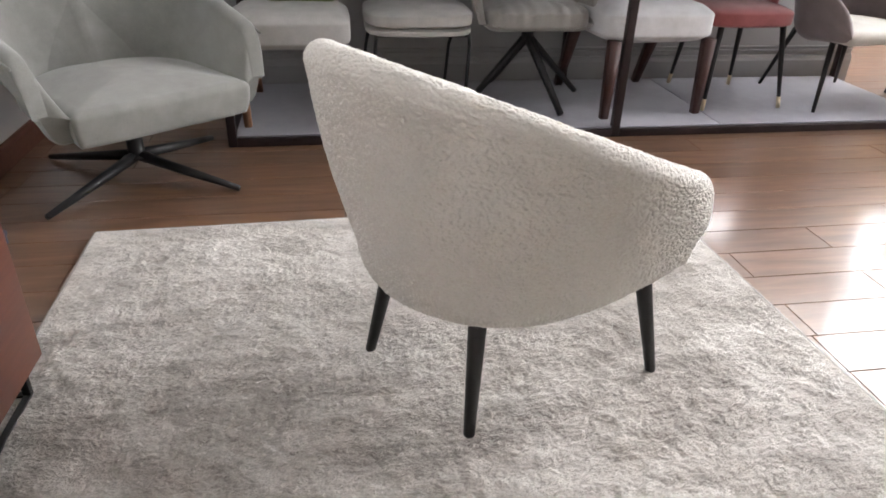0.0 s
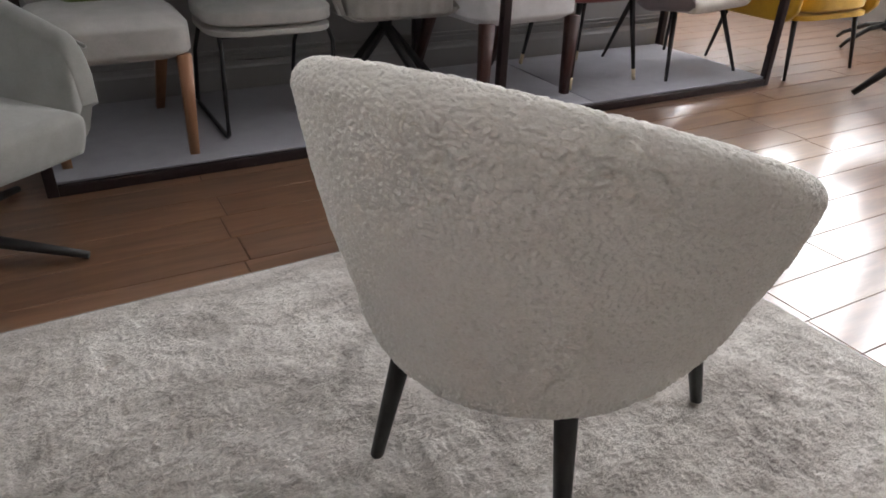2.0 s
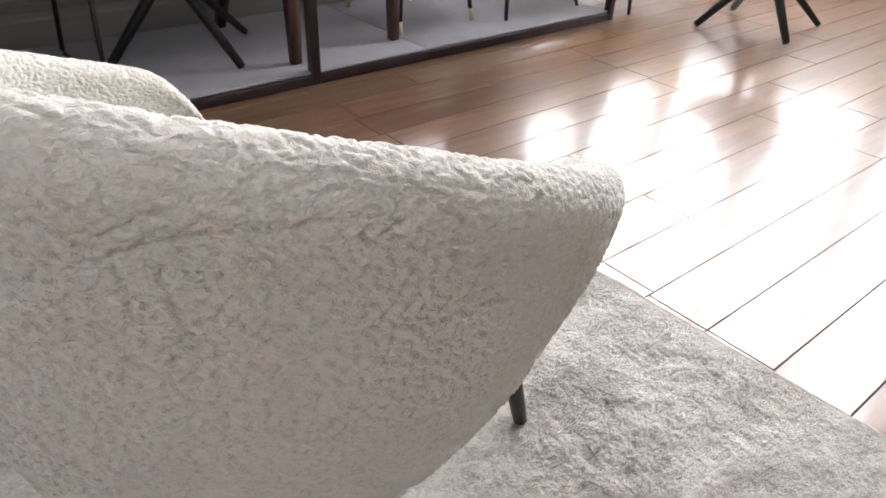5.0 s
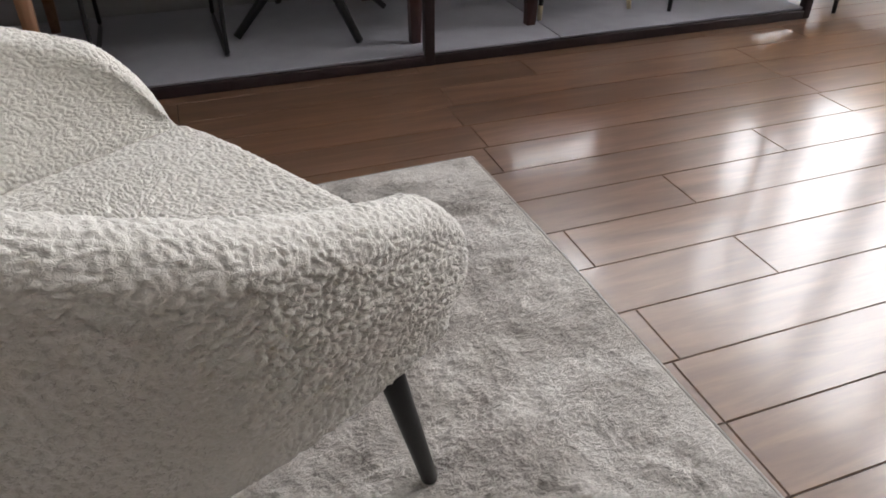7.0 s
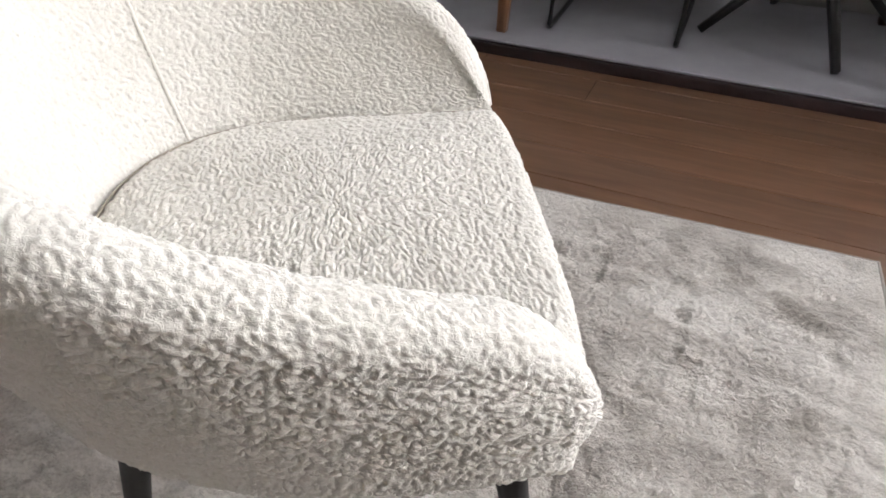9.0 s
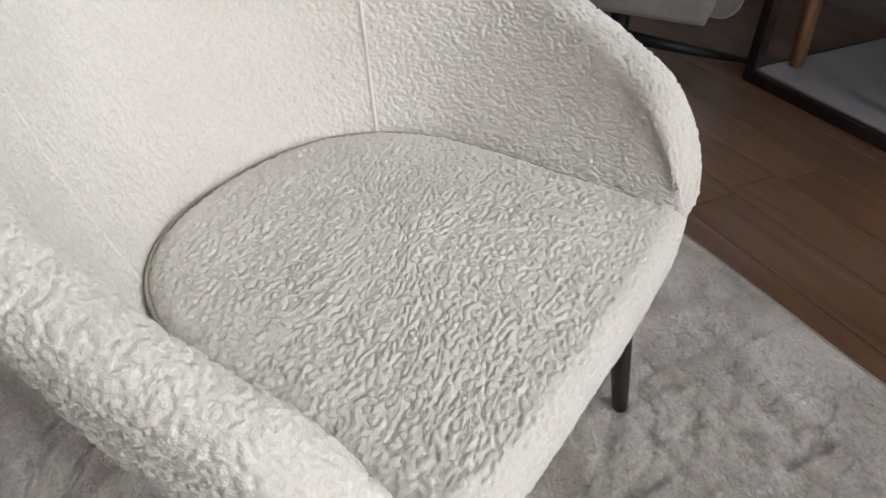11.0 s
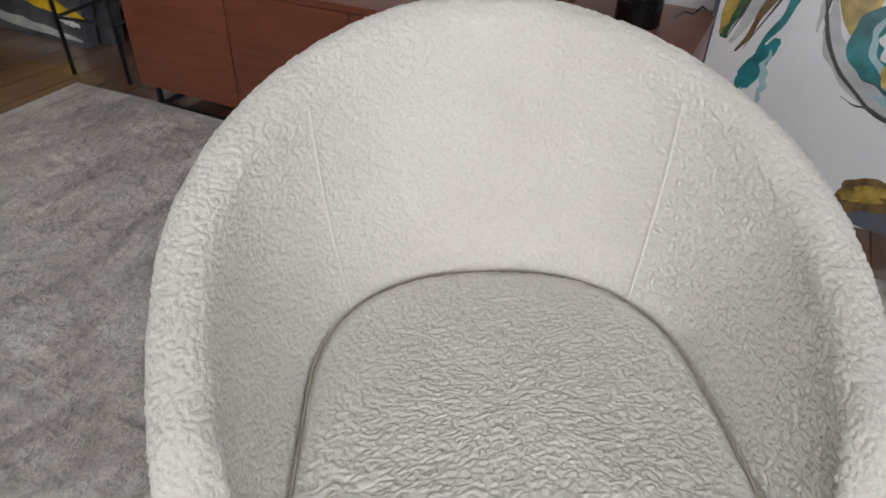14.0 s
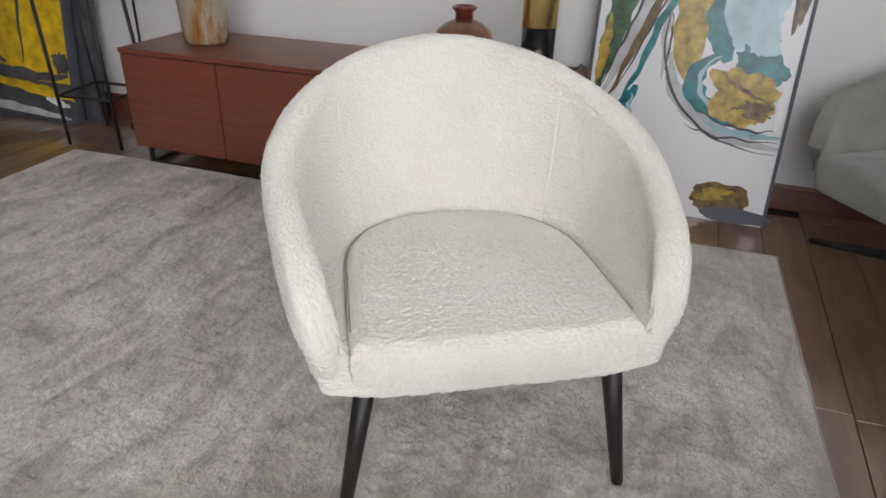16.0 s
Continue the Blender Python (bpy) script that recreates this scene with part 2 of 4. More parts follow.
def cushion(w, d, h, round_=0.35, crown=0.02, n=14, taper=1.0, side=0.02):
    """A soft block: w wide (x), d deep (y), h high, resting on z=0."""
    bm = bmesh.new()
    bmesh.ops.create_cube(bm, size=2)
    bmesh.ops.subdivide_edges(bm, edges=bm.edges[:], cuts=n, use_grid_fill=True)
    for v in bm.verts:
        x, y, z = v.co
        e = 6.0 if round_ < 0.3 else 4.0
        k = (abs(x) ** e + abs(y) ** e) ** (1 / e)
        m = max(abs(x), abs(y), 1e-6)
        f = m / k if k > 0 else 1
        x2, y2 = x * f, y * f
        edge = max(0.0, abs(z) - (1 - round_)) / round_
        rim = max(abs(x), abs(y))
        pull = 1 - side * (1 - math.sqrt(max(0, 1 - edge * edge)) if abs(z) < 1 else 1) * (rim ** 3)
        zz = z
        if rim > 1 - round_:
            q = (rim - (1 - round_)) / round_
            zz = z * (1 - 0.32 * q ** 3)
        t = 1 + (taper - 1) * (y * 0.5 + 0.5)
        v.co = (x2 * pull * w / 2 * t, y2 * pull * d / 2, (zz * 0.5 + 0.5) * h + (crown * (1 - x * x) * (1 - y * y) if z > 0.99 else 0))
    return bm

# ---------------------------------------------------------------- room
WEST_TURN = radians(-0.5)


def west(y, off=0.0):
    """x of the west wall's face at y, off metres into the room."""
    return -1.645 + 0.006 * y + off


def slab(name, pts, z0, z1, mat, label, category):
    bm = bmesh.new()
    lo = [bm.verts.new((x, y, z0)) for x, y in pts]
    hi = [bm.verts.new((x, y, z1)) for x, y in pts]
    n = len(pts)
    bm.faces.new(lo[::-1])
    bm.faces.new(hi)
    for k in range(n):
        bm.faces.new((lo[k], lo[(k + 1) % n], hi[(k + 1) % n], hi[k]))
    bmesh.ops.recalc_face_normals(bm, faces=bm.faces)
    return tagged(part(name, bm, mat, None, "", False), label, category, "", "structure")


ROOM_S, ROOM_N, ROOM_E, TOP = -4.6, 5.2, 4.85, 5.0
wall_west = slab("wall_west", [(west(ROOM_S), ROOM_S), (west(2.64), 2.64), (west(2.64) - 0.2, 2.64), (west(ROOM_S) - 0.2, ROOM_S)], 0, TOP, WALL,
                 "smooth white painted wall behind the sideboard", "wall")
wall_far = slab("wall_north_far", [(2.54, 2.644), (2.74, 2.644), (2.74, ROOM_N), (2.54, ROOM_N)], 0, TOP, WALL_GREY, "pale painted wall of the bay beside the windows", "wall")
# South wall and ceiling are unseen, coloured dim to cut bounced light.
wall_south = slab("wall_south", [(west(ROOM_S), ROOM_S), (ROOM_E, ROOM_S), (ROOM_E, ROOM_S - 0.2), (west(ROOM_S), ROOM_S - 0.2)], 0, TOP, WALL_DARK, "plain taupe wall added unseen to close the room", "wall")
ceiling = slab("ceiling", [(-2.4, ROOM_S - 0.2), (ROOM_E + 0.2, ROOM_S - 0.2), (ROOM_E + 0.2, ROOM_N + 0.2), (-2.4, ROOM_N + 0.2)], TOP, TOP + 0.2, CEIL,
               "plain dim ceiling added unseen over the room", "ceiling")


def wall_with_window(name, horizontal, fixed, a0, a1, w0, w1, z0, z1, panes, mat, label, window):
    """A wall along x (horizontal) or y with one wide opening from w0 to w1, and a framed window in it."""
    bm = bmesh.new()
    th = 0.2

    def bit(p, q, lo, hi, t0=0.0, t1=th, bev=0.0, b=None):
        if horizontal:
            return box(p, fixed + t0, lo, q, fixed + t1, hi, bev, 1, b)
        return box(fixed + t0, p, lo, fixed + t1, q, hi, bev, 1, b)

    for p, q, lo, hi in ((a0, w0, 0, TOP), (w1, a1, 0, TOP), (w0, w1, 0, z0), (w0, w1, z1, TOP)):
        if q - p > 0.01 and hi - lo > 0.01:
            bit(p, q, lo, hi, b=bm)
    tagged(part(name, bm, mat, None, "", False), label, "wall", "", "structure")
    win = thing(window, "wide window with grey frame and tall clear panes", "window", None, "", "structure")
    step = (w1 - w0) / panes
    half = 0.11 if panes > 2 else 0.05
    for k in range(panes + 1):
        c = w0 + k * step
        part("window_frame", bit(max(w0, c - half), min(w1, c + half), z0, z1, 0.06, 0.14, 0.004), WINFRAME, win)
    for lo, hi in ((z0, z0 + 0.07), (z1 - 0.07, z1), (z0 + 0.95, z0 + 1.0)):
        for k in range(panes):
            part("window_rail", bit(w0 + k * step + half, w0 + (k + 1) * step - half, lo, hi, 0.065, 0.135, 0.004), WINFRAME, win)
    for k in range(panes):
        p = part("pane", bit(w0 + k * step + half, w0 + (k + 1) * step - half, z0 + 0.07, z1 - 0.07, 0.098, 0.104), GLASS_PANE, win, "", False)
        p.visible_shadow = False


wall_with_window("wall_east", False, ROOM_E, ROOM_S, ROOM_N, 0.0, 4.3, 0.85, 4.25, 5, WALL_DARK, "taupe wall with a wide window opening", "window_1")
wall_with_window("wall_north_windows", True, ROOM_N, 2.54, ROOM_E + 0.2, 3.0, 4.75, 2.75, 4.75, 2, WALL_DARK, "taupe wall with a wide window opening", "window_2")
wall_with_window("wall_north", True, 2.44, west(2.44), 2.74, 1.7, 2.5, 0.9, 3.7, 1, WALL_GREY, "pale grey painted wall behind the display rack", "window_3")


def skirting(name, a, b, h, t, mat, label):
    a, b = Vector((*a, 0)), Vector((*b, 0))
    d = (b - a).normalized()
    n = Vector((-d.y, d.x, 0)) * t
    prof = [(0, 0), (1, 0), (1, h * 0.8), (0.7, h * 0.88), (0.55, h), (0, h)]
    bm = bmesh.new()
    r0 = [bm.verts.new(a + n * p + Vector((0, 0, z))) for p, z in prof]
    r1 = [bm.verts.new(b + n * p + Vector((0, 0, z))) for p, z in prof]
    k = len(prof)
    for j in range(k):
        bm.faces.new((r0[j], r0[(j + 1) % k], r1[(j + 1) % k], r1[j]))
    bm.faces.new(r0[::-1])
    bm.faces.new(r1)
    bmesh.ops.recalc_face_normals(bm, faces=bm.faces)
    return tagged(part(name, bm, mat, None, "", False), label, "baseboard", "", "structure")


skirting("baseboard", (west(2.44) + 0.003, 2.39), (west(ROOM_S) + 0.003, ROOM_S), 0.10, 0.016, BASEBOARD, "red-brown wooden baseboard along the white wall")
skirting("baseboard", (2.74, 2.437), (west(2.44) + 0.02, 2.437), 0.16, 0.018, WALL_GREY, "grey moulded baseboard behind the display rack")
trim_bm = bmesh.new()
for z in (0.185, 0.205):
    box(west(2.44) + 0.03, 2.425, z, 2.74, 2.436, z + 0.008, 0.002, 1, trim_bm)
tagged(part("trim", trim_bm, WALL_GREY, None, "", False), "thin double grey moulding on the wall", "trim", "", "structure")

# ---------------------------------------------------------------- cream tub chair


def se(a, n):
    return math.copysign(abs(a) ** (2.0 / n), a)


class Tub:
    """A tub seat facing +x, its left side at +y."""

    def __init__(self, back=0.41, half=0.395, front=0.285, tip=0.325, zb=0.233, zb_front=0.282, z_back=0.767, z_front=0.475, bow=1.2,
                 seat_back=0.233, seat_half=0.256, seat_z=0.392, thick=0.034, split=0.62, lean=0.265, seat_front=0.295, power=1.85, tuck=0.0, soften=0.0):
        self.back = back
        self.half = half
        self.front = front
        self.tip = tip
        self.zb = zb
        self.zb_front = zb_front
        self.z_back = z_back
        self.z_front = z_front
        self.bow = bow
        self.seat_back = seat_back
        self.seat_half = seat_half
        self.seat_z = seat_z
        self.thick = thick
        self.split = split
        self.lean = lean
        self.seat_front = seat_front
        self.power = power
        self.tuck = tuck
        self.soften = soften

    def rim(self, u):
        s = 1 if u >= 0 else -1
        a = abs(u)
        if a <= self.split:
            p = a / self.split * math.pi / 2
            return -self.back * se(math.cos(p), self.power), s * self.half * se(math.sin(p), self.power)
        q = (a - self.split) / (1 - self.split)
        return q * self.front, s * (self.half - (self.half - self.tip) * q ** 1.8)

    def seam(self, u):
        s = 1 if u >= 0 else -1
        a = abs(u)
        c = 0.04
        if a <= self.split:
            p = a / self.split * math.pi / 2
            return c - (self.seat_back + c) * se(math.cos(p), 2.4), s * self.seat_half * se(math.sin(p), 2.4)
        q = (a - self.split) / (1 - self.split)
        return c + q * (self.seat_front - c), s * (self.seat_half + 0.008 * q)

    def section(self, u, n_out, n_rim, n_in):
        """Points (x, y, z) from the bottom's middle, up the outside, over the rim and down to the seat."""
        x, y = self.rim(u)
        e = 1e-3
        xa, ya = self.rim(max(-1, u - e))
        xb, yb = self.rim(min(1, u + e))
        t = Vector((xb - xa, yb - ya)).normalized()
        n = Vector((-t.y, t.x))
        if n.dot(Vector((x - 0.05, y))) < 0:
            n = -n
        f = min(1, max(0, (x + self.back) / (self.back + self.front)))
        zr = self.z_back + (self.z_front - self.z_back) * f ** self.bow
        k = min(1, max(0, (x + 0.1) / 0.4))
        zb = self.zb + (self.zb_front - self.zb) * k
        k2 = min(1, max(0, (x - 0.05) / 0.25)) ** 2
        rh, rv = 0.13 - 0.085 * k2, 0.12 - 0.075 * k2
        lean = self.lean * (1 - 0.45 * k2) + self.tuck * math.exp(-((x + 0.05) / 0.17) ** 2)
        th = self.thick
        pts = []
        top, low = zr - th, zb + rv
        foot = Vector((x, y)) - n * (lean * (top - low) + rh)
        cx = max(-0.05, min(0.25, x))
        for i in range(n_out):
            g = i / n_out
            if g < 0.14:
                q = g / 0.14
                p = Vector((cx * 0.9, 0)).lerp(foot, q)
                pts.append((p.x, p.y, zb))
            elif g < 0.38:
                q = (g - 0.14) / 0.24 * math.pi / 2
                p = foot + n * rh * math.sin(q)
                pts.append((p.x, p.y, low - rv * math.cos(q)))
            else:
                q = (g - 0.38) / 0.62
                p = foot + n * (rh + lean * (top - low) * q + 0.010 * math.sin(q * math.pi))
                pts.append((p.x, p.y, low + (top - low) * q))
        c = Vector((x, y)) - n * th
        b = Vector(self.seam(u))
        zs = min(self.seat_z - 0.03, top)
        run = max(0.0, (c - n * th - b).dot(n))
        turn = math.pi - self.soften * math.atan2(run, max(0.02, top - zs))
        for i in range(n_rim + 1):
            q = turn * i / n_rim
            p = c + n * th * math.cos(q)
            pts.append((p.x, p.y, top + th * math.sin(q)))
        a = c + n * th * math.cos(turn)
        za = top + th * math.sin(turn)
        ease = 1.15 if self.soften == 0 else 1.0
        for i in range(1, n_in + 1):
            q = i / n_in
            p = a.lerp(b, q ** ease) - n * (-0.010 * math.sin(math.pi * q) if self.soften else 0)
            pts.append((p.x, p.y, za + (zs - za) * q))
        return pts

    def shell(self, nu, n_out, n_rim, n_in, nose=0.1):
        bm = bmesh.new()
        rows_ = []
        for i in range(nu + 1):
            u = -1 + 2 * i / nu
            pts = [Vector(p) for p in self.section(u, n_out, n_rim, n_in)]
            d = (1 - abs(u)) / nose
            if d < 1:
                k = math.sqrt(max(0.0, 1 - (1 - d) ** 2))
                side = 1 if u > 0 else -1
                for n_, p in enumerate(pts):
                    over = min(1, max(0, (n_ - n_out) / n_rim))
                    p.y -= side * self.thick * 0.4 * (1 - k) * min(1, n_ / (0.2 * n_out)) * (0.5 + 0.5 * math.cos(over * math.pi))
                    if p.z > self.seat_z - 0.02:
                        p.z = self.seat_z - 0.02 + (p.z - self.seat_z + 0.02) * (0.05 + 0.95 * k)
                    elif p.z < self.zb_front + 0.03:
                        p.z += 0.014 * (1 - k)
            d2 = (1 - abs(u)) / 0.05
            if self.soften and d2 < 1:
                k2 = 1 - math.sqrt(max(0.0, 1 - (1 - d2) ** 2))
                side = 1 if u > 0 else -1
                for n_, p in enumerate(pts):
                    over = min(1, max(0, (n_ - n_out) / n_rim))
                    p.y -= side * 0.020 * k2 * min(1, n_ / (0.2 * n_out)) * (0.5 + 0.5 * math.cos(over * math.pi))
                    p.z += 0.018 * k2 * max(0.0, 1 - (p.z - self.zb_front) / 0.06)
            rows_.append(pts)
        verts = [[bm.verts.new(p) for p in r] for r in rows_]
        for a, b in zip(verts, verts[1:]):
            for j in range(len(a) - 1):
                bm.faces.new((a[j], b[j], b[j + 1], a[j + 1]))
        caps = [bm.faces.new(r) for r in (verts[0], verts[-1])]
        bmesh.ops.recalc_face_normals(bm, faces=bm.faces)
        if not self.soften:
            bmesh.ops.split_edges(bm, edges=list({e for f in caps for e in f.edges}))
        return bm

    def seat(self, n_a, n_r, n_side, crown=0.014, grow=0.004, zlow=None):
        zlow = self.zb_front if zlow is None else zlow
        c = Vector((0.06, 0))
        bm = bmesh.new()
        us = [-1 + 2 * i / (n_a - 1) for i in range(n_a)]
        line = [Vector(self.seam(u)) for u in us]
        fy = line[-1].y
        fx = line[-1].x
        m = n_a // 3
        bow_ = 0.012
        for i in range(1, m):
            q = i / m
            yy = fy * (1 - 2 * q)
            line.append(Vector((fx + bow_ * (1 - (2 * q - 1) ** 4), yy)))
        rings = []
        R = 0.03
        for j in range(1, n_r + 1):
            q = j / n_r
            ring = []
            for p in line:
                w = c.lerp(p, q * 0.9)
                ring.append((w.x, w.y, self.seat_z + crown * (1 - q * q)))
            rings.append(ring)
        for j in range(1, n_side + 1):
            q = j / n_side
            ring = []
            for p in line:
                d = (p - c)
                base = c + d * 0.9
                edge = d.length * 0.1 + grow
                if q <= 0.5:
                    a = q / 0.5 * math.pi / 2
                    w = base + d.normalized() * edge * math.sin(a)
                    z = self.seat_z - R * (1 - math.cos(a))
                else:
                    h = (q - 0.5) / 0.5
                    w = base + d.normalized() * (edge - 0.02 * h * h)
                    z = self.seat_z - R - (self.seat_z - R - zlow) * h
                ring.append((w.x, w.y, z))
            rings.append(ring)
        vs = [[bm.verts.new(p) for p in r] for r in rings]
        n = len(line)
        for a, b in zip(vs, vs[1:]):
            for i in range(n):
                bm.faces.new((a[i], a[(i + 1) % n], b[(i + 1) % n], b[i]))
        mid = bm.verts.new((c.x, c.y, self.seat_z + crown))
        for i in range(n):
            bm.faces.new((mid, vs[0][(i + 1) % n], vs[0][i]))
        bm.faces.new(vs[-1][::-1])
        bmesh.ops.recalc_face_normals(bm, faces=bm.faces)
        return bm


def fluff(bm, amp, freq, stretch=(1, 1, 1), amp2=0.0, freq2=20.0, outer=1.0):
    """Push the vertices out along their normals into small puffy curls with narrow creases between them."""
    bm.normal_update()
    moved = []
    sx, sy, sz = stretch
    n3 = noise.noise
    o1, o2, o3 = Vector((3, 7, 1)), Vector((9, 2, 4)), Vector((5, 1, 8))
    for v in bm.verts:
        co = v.co
        p = Vector((co.x * sx, co.y * sy, co.z * sz)) * freq
        w = n3(p * 0.45 + o3)
        p = p + Vector((w, -w, w)) * 0.7
        big = min(1.0, abs(n3(p)) * 2.6)
        wall = min(1.0, max(0.0, (0.12 - v.normal.z) / 0.3))
        a = amp * (1 + (outer - 1) * wall)
        d = a * (1.5 * big ** 0.6 - 0.9) + 0.55 * a * n3(p * 2.1 + o1)
        if amp2:
            d += amp2 * n3(co * freq2 + o2)
        moved.append(co + v.normal * d)
    for v, p in zip(bm.verts, moved):
        v.co = p
    return bm


def tapered_leg(foot, top, r0, r1, seg=20):
    f, t = Vector(foot), Vector(top)
    ends = [f, f + (t - f) * 0.015, f.lerp(t, 0.5), t]
    return tube(ends, [r0 * 0.85, r0, (r0 + r1) / 2, r1], seg)


def hero():
    ch = thing("tub_armchair", "cream boucle tub armchair with tapered black wooden legs on the rug", "armchair", pose(-0.034, 0.001, 0.012, 0, 0, 29.8))
    tub = Tub(back=0.403, half=0.398, front=0.299, tip=0.340, zb=0.236, zb_front=0.298, z_back=0.787, z_front=0.518, bow=1.03, lean=0.22, tuck=0.104, soften=1.0,
              seat_z=0.416, seat_half=0.252, seat_back=0.220, seat_front=0.300)
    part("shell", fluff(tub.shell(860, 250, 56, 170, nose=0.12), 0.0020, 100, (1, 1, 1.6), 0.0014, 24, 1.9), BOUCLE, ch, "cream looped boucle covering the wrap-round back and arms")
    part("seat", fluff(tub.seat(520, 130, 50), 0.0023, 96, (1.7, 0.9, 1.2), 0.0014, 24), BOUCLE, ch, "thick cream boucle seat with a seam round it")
    rail = cushion(0.074, 0.632, 0.088, 0.46, 0.0, 60)
    bmesh.ops.translate(rail, vec=(0.266, 0, 0.297), verts=rail.verts)
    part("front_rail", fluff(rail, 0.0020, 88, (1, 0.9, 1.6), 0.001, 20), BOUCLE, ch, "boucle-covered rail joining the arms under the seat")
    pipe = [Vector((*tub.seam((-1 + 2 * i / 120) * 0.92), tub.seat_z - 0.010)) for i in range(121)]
    part("seam", tube(pipe, 0.0022, 6), SEAM, ch, "thin seam piping coloured dark as the seam's shade")
    for u in (-0.342, 0.342):
        pts = [Vector(p) for p in tub.section(u, 20, 8, 24)[29:]]
        part("seam", tube(pts, 0.0030, 6), BOUCLE, ch, "upright stitched seam inside the back")
    for fx, fy, tx, ty in ((0.274, -0.288, 0.233, -0.229), (0.280, 0.274, 0.245, 0.230), (-0.219, -0.188, -0.170, -0.142), (-0.222, 0.184, -0.172, 0.140)):
        part("leg", tapered_leg((fx, fy, 0), (tx, ty, 0.31), 0.0125, 0.021), BLACK_WOOD, ch)
    return ch


# Darker than the boucle: the seam's shade is put into this colour.
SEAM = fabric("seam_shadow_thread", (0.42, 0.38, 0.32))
hero()

# ---------------------------------------------------------------- rug
RUG_NW, RUG_NE, RUG_SE, RUG_SW = Vector((-1.153, 0.774)), Vector((0.789, 0.836)), Vector((0.89, -2.13)), Vector((-1.086, -2.19))


def rug_height(x, y):
    z = 0.004 * noise.noise(Vector((x * 7, y * 7, 0))) + 0.006 * noise.noise(Vector((x * 24, y * 24, 3))) + 0.008 * (abs(noise.noise(Vector((x * 58, y * 58, 5)))) - 0.25)
    z -= 0.022 * max(0, noise.noise(Vector((x * 17, y * 17, 11))) - 0.38)
    for cx, cy, ang, ln, wd, h in ((0.66, 0.60, 150, 0.14, 0.022, 0.016), (0.62, 0.36, 165, 0.22, 0.03, 0.012), (0.30, 0.45, 20, 0.2, 0.04, 0.006), (-0.55, 0.15, 8, 0.5, 0.05, 0.005)):
        a = radians(ang)
        u = (x - cx) * math.cos(a) + (y - cy) * math.sin(a)
        w = -(x - cx) * math.sin(a) + (y - cy) * math.cos(a)
        z += h * math.exp(-(u / ln) ** 2 - (w / wd) ** 2)
    return z


def rug_point(s, t):
    p = RUG_SW.lerp(RUG_SE, s).lerp(RUG_NW.lerp(RUG_NE, s), t)
    wob = 0.006 * noise.noise(Vector((p.x * 3, p.y * 3, 8)))
    edge = min(s, 1 - s, t, 1 - t)
    return Vector((p.x + wob, p.y + wob, 0.013 + rug_height(p.x, p.y) * min(1, edge * 30) - (0.007 if edge == 0 else 0)))


def build_rug():
    rug = thing("rug", "large pale greige shag rug with bound edge, slightly rumpled", "rug")
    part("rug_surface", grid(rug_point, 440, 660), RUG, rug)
    ring = [rug_point(i / 60, 0) for i in range(60)] + [rug_point(1, i / 90) for i in range(90)] + [rug_point(1 - i / 60, 1) for i in range(60)] + [rug_point(0, 1 - i / 90) for i in range(91)]
    part("binding", tube([Vector((p.x, p.y, 0.007)) for p in ring], 0.0055, 6), RUG_EDGE, rug, "stitched darker binding")
    return rug


build_rug()

# ---------------------------------------------------------------- display rack
def build_rack():
    rack = thing("display_rack", "dark steel display rack with low grey padded platform carrying chairs", "rack")
    y0, y1 = 1.562, 2.36
    xs = (-0.805, 0.909, 2.605)
    for y in (y0, y1):
        for a, b in ((xs[0], xs[1]), (xs[1], xs[2])):
            part("base_rail", box(a + 0.018, y - 0.018, 0.0, b - 0.018, y + 0.018, 0.036, 0.003), RACK_METAL, rack)
            part("top_rail", box(a + 0.018, y - 0.016, 0.98, b - 0.018, y + 0.016, 1.012, 0.003), RACK_METAL, rack)
        for x in xs:
            part("post", box(x - 0.018, y - 0.018, 0, x + 0.018, y + 0.018, 1.455, 0.003), RACK_METAL, rack)
    for x in xs:
        part("side_rail", box(x - 0.018, y0 + 0.018, 0.0, x + 0.018, y1 - 0.018, 0.036, 0.003), RACK_METAL, rack)
        part("side_rail", box(x - 0.016, y0 + 0.018, 0.98, x + 0.016, y1 - 0.018, 1.012, 0.003), RACK_METAL, rack)
    for a, b in ((-0.793, 1.432), (1.436, 2.593)):
        part("platform", box(a, y0 - 0.004, 0.037, b, y1 + 0.01, 0.046, 0.003), PAD, rack, "grey padded platform board")
    # Unseen deck boards, added to keep light off the chairs below.
    for a, b in ((-0.785, 0.889), (0.929, 2.585)):
        part("shade_deck", box(a, y0 + 0.02, 0.985, b, y1 - 0.02, 1.007, 0.003), PAD, rack, "grey deck board added out of view to shade the rack")
    return rack


build_rack()
PADZ = 0.047


def local(bm, o):
    """Lay a piece that is drawn on the chairs' plan into the room, and then round the base o of its thing."""
    for v in bm.verts:
        v.co = site(v.co) - site(o)
    return bm


def site(p):
    """From the chairs' plan to the room."""
    return Vector((0.955 * p[0] + 0.045, 0.93 * p[1] + 0.062, PADZ + 0.94 * (p[2] - PADZ) if p[2] > PADZ else p[2]))


def seat_block(x0, y0, x1, y1, z0, z1, **kw):
    bm = cushion(x1 - x0, y1 - y0, z1 - z0, **kw)
    bmesh.ops.translate(bm, vec=((x0 + x1) / 2, (y0 + y1) / 2, z0), verts=bm.verts)
    return bm


def square_leg(foot, top, a0, a1):
    return tube([foot, top], [a0, a1], square=True)


G_RACK = "chairs on the display rack"


